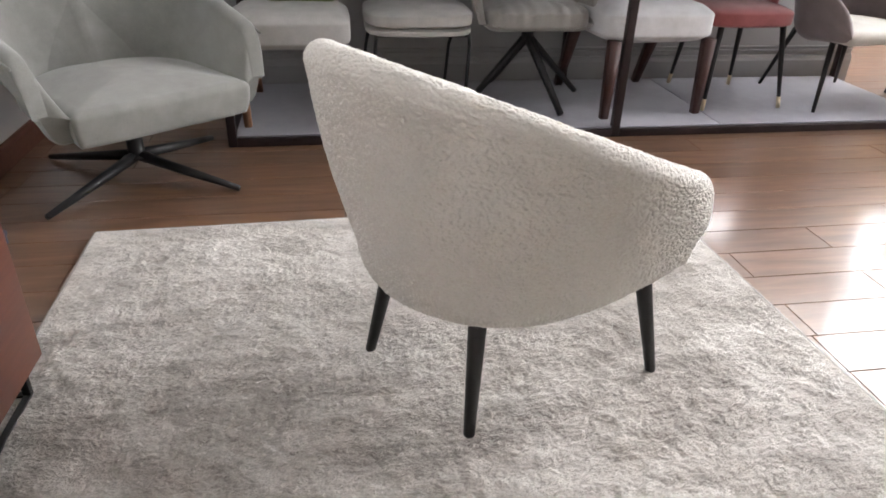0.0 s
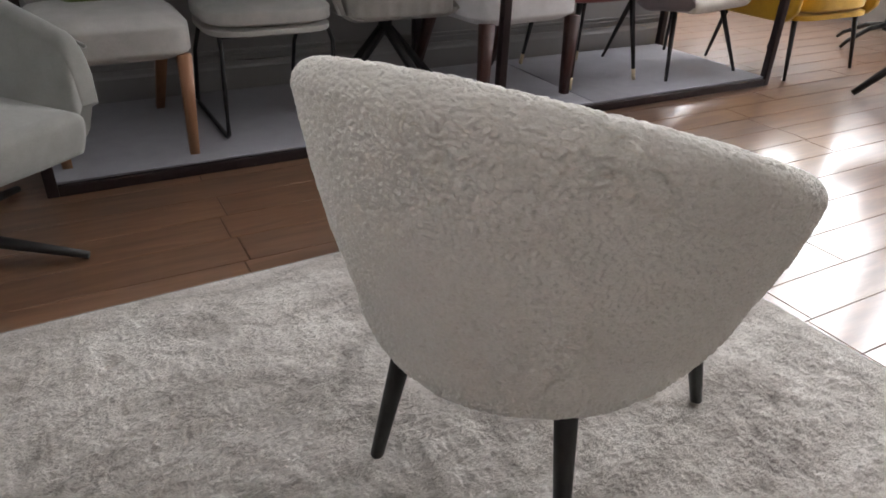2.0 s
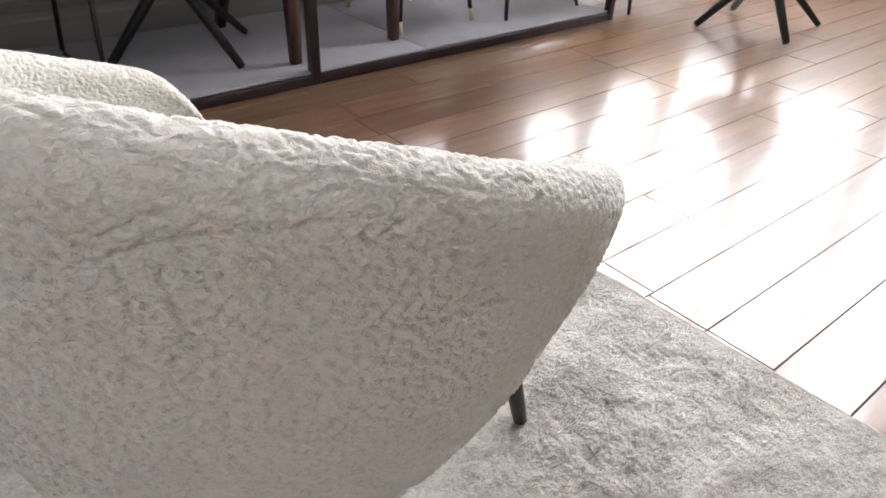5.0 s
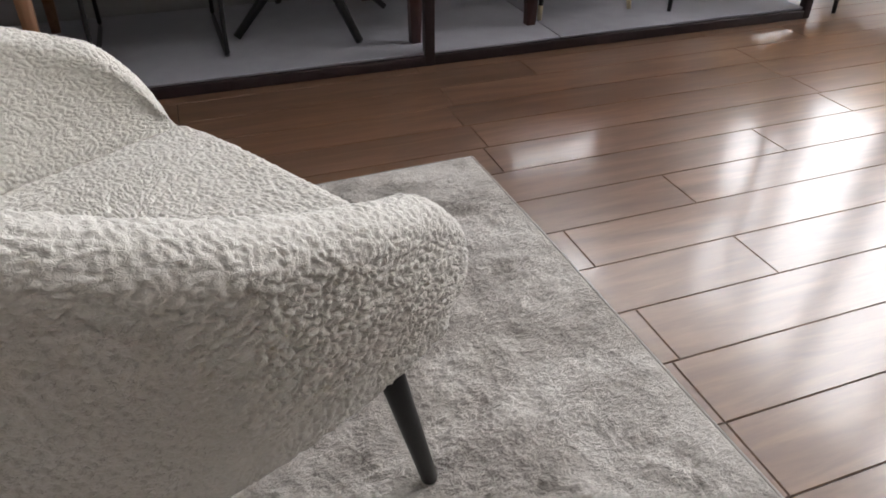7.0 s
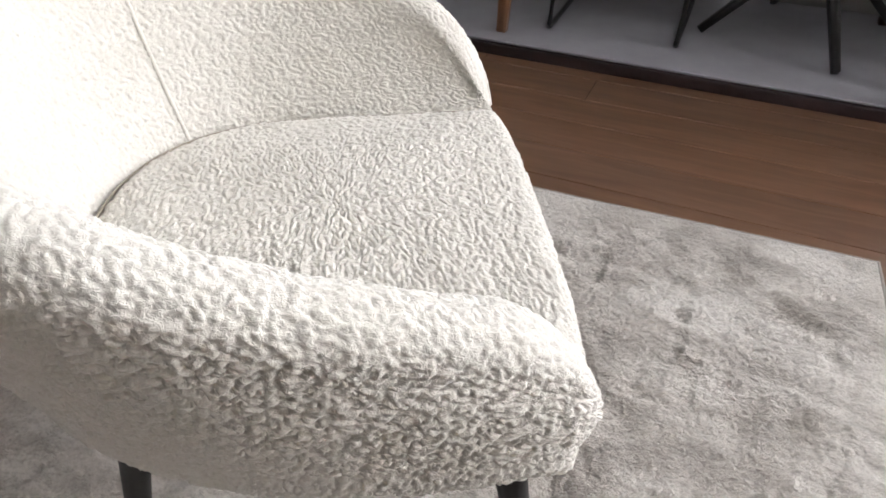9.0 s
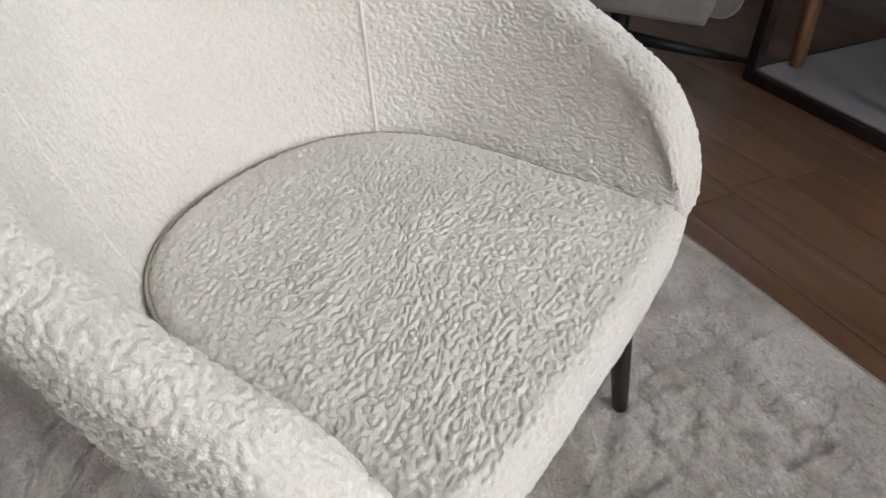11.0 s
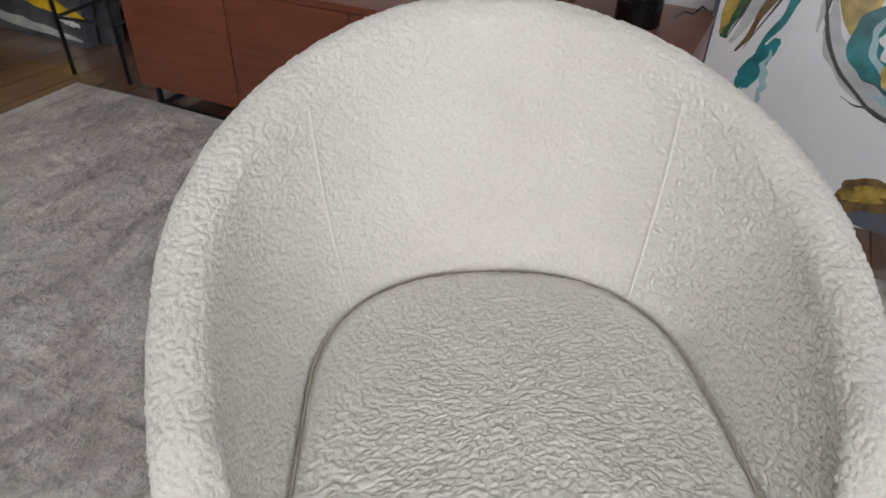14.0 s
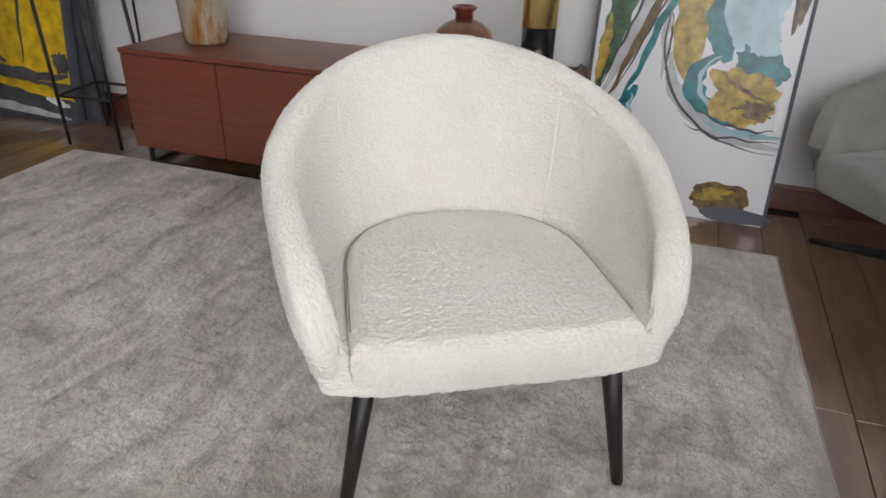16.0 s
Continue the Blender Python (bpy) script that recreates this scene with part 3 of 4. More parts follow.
def chair_cream():
    o = (-0.61, 1.95, PADZ)
    c = thing("dining_chair", "pale cream upholstered dining chair with oak legs on the rack", "chair", pose(*site(o)), G_RACK)
    part("seat", local(seat_block(-0.885, 1.665, -0.345, 2.2, 0.405, 0.55, round_=0.25), o), LIGHT_GREY, c)
    part("backrest", local(seat_block(-0.87, 2.17, -0.36, 2.28, 0.5, 0.95, round_=0.4), o), LIGHT_GREY, c)
    for f, t in (((-0.40, 1.70), (-0.385, 1.705)), ((-0.83, 1.74), (-0.84, 1.71)), ((-0.43, 2.33), (-0.39, 2.17)), ((-0.82, 2.33), (-0.83, 2.17))):
        part("leg", local(square_leg((*f, PADZ), (*t, 0.42), 0.016, 0.024), o), OAK, c)
    bm = cushion(0.38, 0.12, 0.34, 0.45, 0.0)
    pil = part("throw_pillow", bm, GREEN)
    pil.matrix_world = pose(-0.49, 1.965, 0.523, -14, 0, 4)
    tagged(pil, "green cloth throw pillow leaning on the cream dining chair", "pillow")


def chair_sled():
    o = (0.0, 2.05, PADZ)
    c = thing("sled_chair", "pale grey cushioned chair on a black wire sled base", "chair", pose(*site(o)), G_RACK)
    part("seat", local(seat_block(-0.275, 1.80, 0.24, 2.3, 0.468, 0.545, round_=0.35), o), LIGHT_GREY, c)
    part("seat_pan", local(seat_block(-0.27, 1.81, 0.237, 2.3, 0.43, 0.466, round_=0.35), o), LIGHT_GREY, c)
    part("backrest", local(seat_block(-0.25, 2.27, 0.22, 2.35, 0.5, 0.98, round_=0.4), o), LIGHT_GREY, c)
    for x in (-0.235, 0.205):
        pts = [(x + 0.01, 1.88, 0.435), (x, 1.80, 0.40), (x - 0.012, 1.785, 0.2), (x - 0.015, 1.78, 0.07), (x - 0.017, 1.80, 0.056), (x - 0.03, 2.3, 0.056), (x - 0.03, 2.325, 0.07), (x - 0.02, 2.28, 0.3), (x, 2.2, 0.435)]
        part("sled_leg", local(tube(pts, 0.009, 8), o), BLACK_METAL, c)
    part("crossbar", local(tube([(-0.225, 1.9, 0.425), (0.21, 1.9, 0.425)], 0.008, 8), o), BLACK_METAL, c)


def spider(c, o, hub, feet, r0=0.011, r1=0.017):
    for f in feet:
        part("leg", local(tube([f, Vector(f).lerp(Vector(hub), 0.9), hub], [r0, r1, r1], square=True), o), BLACK_METAL, c)


def chair_channel():
    o = (0.56, 2.1, PADZ)
    c = thing("channel_chair", "grey channel-stitched swivel chair on four splayed black legs", "chair", pose(*site(o)), G_RACK)
    bm = seat_block(0.30, 1.84, 0.83, 2.32, 0.45, 0.55, round_=0.35, n=26)
    for v in bm.verts:
        k = abs(math.sin((v.co.x - 0.30) / 0.53 * math.pi * 8)) ** 0.5
        if v.co.z > 0.47:
            v.co.z += 0.012 * (k - 0.5)
        if v.co.y < 1.95:
            v.co.y -= 0.012 * (k - 0.5)
    part("seat", local(bm, o), CHANNEL_GREY, c, "seat with parallel stitched channels")
    t = Tub(back=0.30, half=0.31, front=0.2, tip=0.30, zb=0.43, zb_front=0.44, z_back=0.95, z_front=0.50, seat_back=0.22, seat_half=0.25, seat_z=0.5, thick=0.016, lean=0.05, seat_front=0.19)
    sh = t.shell(60, 24, 6, 12)
    bmesh.ops.rotate(sh, cent=(0, 0, 0), matrix=Matrix.Rotation(radians(-90), 3, "Z"), verts=sh.verts)
    bmesh.ops.translate(sh, vec=(0.565, 2.08, 0), verts=sh.verts)
    part("shell", local(sh, o), CHANNEL_GREY, c)
    part("swivel_plate", local(lathe_at(0.565, 2.1, [(0.03, 0.36), (0.032, 0.40), (0.06, 0.42), (0.06, 0.45)]), o), BLACK_METAL, c)
    spider(c, o, (0.565, 2.1, 0.385), [(0.68, 1.775, 0.058), (0.46, 2.43, 0.058), (0.89, 2.2, 0.058), (0.24, 1.985, 0.058)])


def lathe_at(x, y, profile, seg=20):
    bm = lathe(profile, seg)
    bmesh.ops.translate(bm, vec=(x, y, 0), verts=bm.verts)
    return bm


def chair_white():
    o = (1.13, 2.0, PADZ)
    c = thing("dining_chair", "off-white upholstered dining chair with dark brown square legs", "chair", pose(*site(o)), G_RACK)
    m = Matrix.Rotation(radians(5), 3, "Z")

    def turn(bm):
        bmesh.ops.rotate(bm, cent=(1.13, 2.0, 0), matrix=m, verts=bm.verts)
        return local(bm, o)

    part("seat", turn(seat_block(0.825, 1.735, 1.415, 2.28, 0.415, 0.575, round_=0.16)), WHITE_CLOTH, c)
    part("backrest", turn(seat_block(0.84, 2.25, 1.40, 2.36, 0.5, 0.96, round_=0.3)), WHITE_CLOTH, c)
    for f, t in (((0.865, 1.755), (0.875, 1.765)), ((1.385, 1.77), (1.38, 1.765)), ((0.88, 2.4), (0.88, 2.23)), ((1.37, 2.4), (1.37, 2.23))):
        part("leg", turn(square_leg((*f, PADZ), (*t, 0.43), 0.018, 0.027)), DARK_LEG, c)


def round_leg(c, o, foot, top, r0=0.009, r1=0.016, tip=None, mat=None):
    f, t = Vector(foot), Vector(top)
    ob = part("leg", local(tube([f, f.lerp(t, 0.5), t], [r0, (r0 + r1) / 2, r1], 12), o), mat or BLACK_METAL, c)
    if tip:
        part("tip", local(tube([f - Vector((0, 0, 0.0)), f.lerp(t, 0.14)], [r0 + 0.0012, r0 + 0.002], 12), o), tip, ob)


def chair_rose():
    o = (1.66, 2.08, PADZ)
    c = thing("velvet_chair", "dusty rose velvet chair with slim black legs and pale brass tips", "chair", pose(*site(o)), G_RACK)
    part("seat", local(seat_block(1.40, 1.80, 1.90, 2.32, 0.465, 0.56, round_=0.4), o), ROSE, c)
    t = Tub(back=0.27, half=0.28, front=0.05, tip=0.27, zb=0.46, zb_front=0.47, z_back=0.92, z_front=0.72, seat_back=0.22, seat_half=0.24, seat_z=0.52, thick=0.018, lean=0.05, seat_front=0.05)
    sh = t.shell(50, 20, 6, 10)
    bmesh.ops.rotate(sh, cent=(0, 0, 0), matrix=Matrix.Rotation(radians(-90), 3, "Z"), verts=sh.verts)
    bmesh.ops.translate(sh, vec=(1.65, 2.14, 0), verts=sh.verts)
    part("backrest", local(sh, o), ROSE, c)
    for f, t in (((1.465, 1.826), (1.50, 1.87)), ((1.915, 1.85), (1.85, 1.89)), ((1.53, 2.38), (1.53, 2.25)), ((1.88, 2.32), (1.83, 2.24))):
        round_leg(c, o, (*f, PADZ), (*t, 0.475), tip=BRASS_TIP)


def chair_taupe():
    o = (2.33, 2.05, PADZ)
    c = thing("shell_chair", "taupe shell chair with a cream seat pad on thin black legs", "chair", pose(*site(o)), G_RACK)
    t = Tub(back=0.30, half=0.36, front=0.30, tip=0.30, zb=0.36, zb_front=0.40, z_back=0.92, z_front=0.53, seat_back=0.2, seat_half=0.27, seat_z=0.47, thick=0.016, lean=0.15, seat_front=0.29)
    for name, bm, mat in (("shell", t.shell(70, 26, 6, 12), TAUPE), ("seat", t.seat(60, 10, 8, 0.02, 0.01), CREAM)):
        bmesh.ops.rotate(bm, cent=(0, 0, 0), matrix=Matrix.Rotation(radians(-78), 3, "Z"), verts=bm.verts)
        bmesh.ops.translate(bm, vec=(2.33, 2.05, 0), verts=bm.verts)
        part(name, local(bm, o), mat, c)
    for f, t in (((2.055, 1.75), (2.13, 1.85)), ((2.60, 1.77), (2.50, 1.87)), ((2.09, 2.33), (2.16, 2.22)), ((2.59, 2.33), (2.5, 2.22))):
        round_leg(c, o, (*f, PADZ), (*t, 0.40))


for fn in (chair_cream, chair_sled, chair_channel, chair_white, chair_rose, chair_taupe):
    fn()

# ---------------------------------------------------------------- chairs on the floor past the rack


def chair_yellow():
    o = (3.2, 1.95, 0)
    c = thing("yellow_armchair", "mustard yellow velvet armchair with slim black legs on the wooden floor", "armchair", pose(*site(o)))
    part("seat", local(seat_block(2.87, 1.60, 3.50, 2.2, 0.36, 0.475, round_=0.3), o), YELLOW, c)
    part("base", local(seat_block(2.85, 1.62, 3.53, 2.25, 0.32, 0.362, round_=0.2), o), YELLOW, c)
    for x0, x1 in ((2.79, 2.868), (3.502, 3.58)):
        part("arm", local(seat_block(x0, 1.62, x1, 2.25, 0.32, 0.66, round_=0.3), o), YELLOW, c)
    part("backrest", local(seat_block(2.8, 2.2, 3.57, 2.33, 0.34, 0.85, round_=0.3), o), YELLOW, c)
    for f, t in (((2.86, 1.615), (2.90, 1.68)), ((3.54, 1.665), (3.48, 1.70)), ((2.9, 2.26), (2.92, 2.18)), ((3.5, 2.26), (3.46, 2.18))):
        round_leg(c, o, (*f, 0), (*t, 0.33))


def chair_spider():
    o = (3.293, 1.095, 0)
    c = thing("swivel_chair", "dark grey swivel chair on a black four-legged spider base", "chair", pose(*site(o)))
    spider(c, o, (3.293, 1.095, 0.32), [(2.979, 1.262, 0.012), (3.084, 0.804, 0.012), (3.466, 1.347, 0.012), (3.571, 0.885, 0.012)], 0.012, 0.02)
    part("column", local(lathe_at(3.293, 1.095, [(0.028, 0.15), (0.03, 0.17), (0.03, 0.42), (0.07, 0.44), (0.07, 0.455)]), o), BLACK_METAL, c)
    part("seat", local(seat_block(3.04, 0.84, 3.54, 1.34, 0.455, 0.55, round_=0.4), o), TAUPE, c)
    part("backrest", local(seat_block(3.48, 0.87, 3.57, 1.31, 0.5, 0.9, round_=0.4), o), TAUPE, c)


def chair_far():
    o = (4.3, 1.95, 0)
    c = thing("swivel_chair", "dark swivel chair with curved star legs, far across the floor", "chair", pose(*site(o)))
    for k in range(5):
        a = radians(20 + 72 * k)
        d = Vector((math.cos(a), math.sin(a), 0))
        q = Vector((4.3, 1.95, 0))
        part("leg", local(tube([q + Vector((0, 0, 0.16)), q + d * 0.15 + Vector((0, 0, 0.13)), q + d * 0.3 + Vector((0, 0, 0.05)), q + d * 0.34 + Vector((0, 0, 0.012))], [0.02, 0.018, 0.014, 0.012], 10), o), BLACK_METAL, c)
    part("column", local(lathe_at(4.3, 1.95, [(0.03, 0.12), (0.03, 0.42), (0.08, 0.44)]), o), BLACK_METAL, c)
    part("seat", local(seat_block(4.05, 1.7, 4.55, 2.2, 0.44, 0.53, round_=0.4), o), TAUPE, c)


chair_yellow()
chair_spider()
chair_far()

# ---------------------------------------------------------------- grey swivel armchair


def grey_swivel():
    c = thing("swivel_armchair", "sage grey upholstered swivel armchair with wide arms and black star base", "armchair", pose(-1.12, 1.27, 0, 0, 0, -53))
    t = Tub(back=0.40, half=0.43, front=0.30, tip=0.41, zb=0.24, zb_front=0.27, z_back=0.98, z_front=0.55, bow=0.32, seat_back=0.26, seat_half=0.29, seat_z=0.39, thick=0.03, lean=0.36, seat_front=0.34, power=2.2)
    part("shell", t.shell(120, 40, 10, 26, nose=0.1), GREY_CLOTH, c)
    part("seat", t.seat(110, 20, 14, 0.03, 0.01), GREY_CLOTH, c)
    welt = [Vector(t.section(-0.97 + 1.94 * i / 100, 40, 10, 26)[40]) for i in range(101)]
    part("piping", tube(welt, 0.005, 6), GREY_CLOTH, c, "stitched edge piping")
    part("column", lathe([(0.05, 0.08), (0.03, 0.09), (0.03, 0.22), (0.10, 0.235), (0.10, 0.25)], 24), BLACK_METAL, c)
    for a in (27, 113, 206, 293):
        d = Vector((math.cos(radians(a)), math.sin(radians(a)), 0))
        part("star_leg", tube([Vector((0, 0, 0.085)), d * 0.2 + Vector((0, 0, 0.05)), d * 0.43 + Vector((0, 0, 0.012))], [0.022, 0.018, 0.011], 10), BLACK_METAL, c)


grey_swivel()

# ---------------------------------------------------------------- sideboard and what stands on it
SIDE = Matrix.Translation((-1.065, -1.812, 0)) @ Matrix.Rotation(WEST_TURN, 4, "Z")


def sideboard():
    s = thing("sideboard", "long walnut sideboard with four plain doors on thin black base", "sideboard", SIDE)
    L, D, z0, z1 = 1.84, 0.47, 0.085, 0.50
    part("body", box(-D, 0.0, z0, -0.022, L, z1 - 0.022, 0.002), WALNUT, s)
    part("top", box(-D - 0.002, -0.003, z1 - 0.02, 0.002, L + 0.003, z1, 0.002), WALNUT, s)
    w = L / 4
    for k in range(4):
        part("door", box(-0.020, k * w + 0.003, z0 + 0.002, 0.0, (k + 1) * w - 0.003, z1 - 0.024, 0.0015), WALNUT, s)
    for y in (0.05, L - 0.05):
        for x in (-0.03, -D + 0.03):
            part("base_leg", box(x - 0.008, y - 0.008, 0.017, x + 0.008, y + 0.008, z0, 0.001), BLACK_METAL, s)
        part("base_bar", box(-D + 0.022, y - 0.008, 0, -0.022, y + 0.008, 0.016, 0.001), BLACK_METAL, s)
    for x in (-0.03, -D + 0.03):
        part("base_bar", box(x - 0.008, 0.058, 0, x + 0.008, L - 0.058, 0.016, 0.001), BLACK_METAL, s)


sideboard()
SIDE_TOP = 0.5005


def glass_material(name, col, rough=0.08, stain=None):
    m, t, b = nodes(name, rough)
    v = coords(t, (6, 6, 1.6))
    g = noise_tex(t, v, 2.2, 5, 0.6, 0.5)
    t.links.new(ramp(t, g, stain or [(0.3, tuple(c * 0.5 for c in col)), (0.7, col)]), b.inputs["Base Color"])
    b.inputs["Transmission Weight"].default_value = 0.35
    b.inputs["Coat Weight"].default_value = 0.5
    return m


AMBER = glass_material("amber_streaked_glass", (0.45, 0.36, 0.22), 0.1, [(0.25, (0.16, 0.06, 0.015)), (0.45, (0.42, 0.20, 0.05)), (0.6, (0.55, 0.50, 0.38)), (0.8, (0.34, 0.30, 0.2))])
BROWN_GLASS = glass_material("brown_glass", (0.34, 0.17, 0.09), 0.06)
RED_GLASS = glass_material("red_glass", (0.24, 0.03, 0.02), 0.06)


def vases():
    v = thing("vase", "tall amber streaked glass vase on the sideboard", "vase", pose(-1.305, -1.56, SIDE_TOP))
    part("body", lathe([(0.0, 0.004), (0.076, 0.0), (0.088, 0.006), (0.093, 0.03), (0.104, 0.22), (0.108, 0.34), (0.098, 0.42), (0.088, 0.44), (0.082, 0.44), (0.09, 0.41), (0.1, 0.33), (0.088, 0.04), (0.0, 0.03)], 48), AMBER, v)
    v = thing("bottle_vase", "squat brown glass bottle vase with a red neck on the sideboard", "vase", pose(-1.335, -0.432, SIDE_TOP))
    part("body", lathe([(0.0, 0.003), (0.09, 0.0), (0.108, 0.02), (0.113, 0.06), (0.112, 0.10), (0.10, 0.135), (0.07, 0.16), (0.042, 0.172), (0.03, 0.175)], 48), BROWN_GLASS, v)
    part("neck", lathe([(0.034, 0.172), (0.035, 0.20), (0.046, 0.212), (0.047, 0.218), (0.040, 0.222), (0.03, 0.215), (0.028, 0.175)], 40), RED_GLASS, v)
    v = thing("tall_vase", "tall cylindrical vase, black below and gold above, on the sideboard", "vase", pose(-1.295, -0.142, SIDE_TOP))
    part("base", lathe([(0.0, 0.002), (0.057, 0.0), (0.06, 0.005), (0.06, 0.176)], 48), BLACK_LAC, v, "glossy black lower half")
    part("collar", lathe([(0.06, 0.177), (0.061, 0.179), (0.061, 0.52), (0.055, 0.525), (0.05, 0.52), (0.05, 0.3)], 48), GOLD, v, "polished gold upper half")


vases()
cable = [Vector((-1.37, -0.06, SIDE_TOP + 0.004)), Vector((-1.40, -0.04, SIDE_TOP + 0.02)), Vector((-1.43, -0.02, SIDE_TOP + 0.008)), Vector((-1.47, -0.005, SIDE_TOP + 0.02)), Vector((-1.50, 0.005, SIDE_TOP + 0.005))]
tagged(part("cable", tube(cable, 0.003, 6), BLACK_METAL), "thin black cable lying on the sideboard", "cable")

# ---------------------------------------------------------------- paintings
def flat(name, col, rough=0.4, vary=0.25, scale=16):
    return simple(name, col, rough, 0, vary, scale, 0.1, 90)


TEAL = flat("teal_resin", (0.02, 0.17, 0.19), 0.2, 0.5, 12)
PALE_TEAL = flat("pale_teal_resin", (0.30, 0.46, 0.50), 0.2, 0.25, 9)
OCHRE = flat("ochre_resin", (0.36, 0.25, 0.05), 0.25, 0.5, 26)
BRONZE = flat("bronze_resin", (0.13, 0.075, 0.02), 0.3, 0.7, 30)
GREEN_RESIN = flat("green_resin", (0.04, 0.10, 0.05), 0.25, 0.6, 20)
INK = flat("ink_line", (0.03, 0.03, 0.028), 0.3)
SMOKE = flat("smoke_grey_resin", (0.45, 0.46, 0.48), 0.25, 0.2, 12)
CANVAS = simple("white_glossy_canvas", (0.72, 0.73, 0.75), 0.3, 0, 0.03, 5, 0.05)


def blob(cx, cy, rx, ry, ang, z, seed, wob=0.22, n=72):
    """A flat wavy-edged patch of poured paint on the picture's face."""
    bm = bmesh.new()
    a = radians(ang)
    vs = []
    for k in range(n):
        q = 2 * math.pi * k / n
        r = 1 + wob * noise.noise(Vector((math.cos(q) * 1.7, math.sin(q) * 1.7, seed))) + 0.4 * wob * noise.noise(Vector((math.cos(q) * 5, math.sin(q) * 5, seed + 3)))
        x, y = rx * r * math.cos(q), ry * r * math.sin(q)
        vs.append(bm.verts.new((cx + x * math.cos(a) - y * math.sin(a), cy + x * math.sin(a) + y * math.cos(a), z)))
    bm.faces.new(vs)
    ext = bmesh.ops.extrude_face_region(bm, geom=bm.faces[:])
    bmesh.ops.translate(bm, vec=(0, 0, -0.0008), verts=[g for g in ext["geom"] if isinstance(g, bmesh.types.BMVert)])
    bmesh.ops.recalc_face_normals(bm, faces=bm.faces)
    return bm


def swirl(p0, p1, p2, p3, width, z, seed, n=40):
    """A flat wavering stroke of paint along a cubic curve."""
    bm = bmesh.new()
    P = [Vector((*p, 0)) for p in (p0, p1, p2, p3)]
    prev = None
    for k in range(n + 1):
        q = k / n
        p = P[0] * (1 - q) ** 3 + P[1] * 3 * q * (1 - q) ** 2 + P[2] * 3 * q * q * (1 - q) + P[3] * q ** 3
        d = ((P[1] - P[0]) * (1 - q) ** 2 + (P[2] - P[1]) * 2 * q * (1 - q) + (P[3] - P[2]) * q * q).normalized()
        nn = Vector((-d.y, d.x, 0))
        p = p + nn * 0.012 * noise.noise(Vector((q * 6, seed, 0)))
        w = width * (0.25 + math.sin(math.pi * min(1, max(0.02, q)))) * (1 + 0.5 * noise.noise(Vector((q * 9, seed, 5)))) * 0.5
        a, b = bm.verts.new((p.x + nn.x * w, p.y + nn.y * w, z)), bm.verts.new((p.x - nn.x * w, p.y - nn.y * w, z))
        if prev:
            bm.faces.new((prev[0], prev[1], b, a))
        prev = (a, b)
    return bm


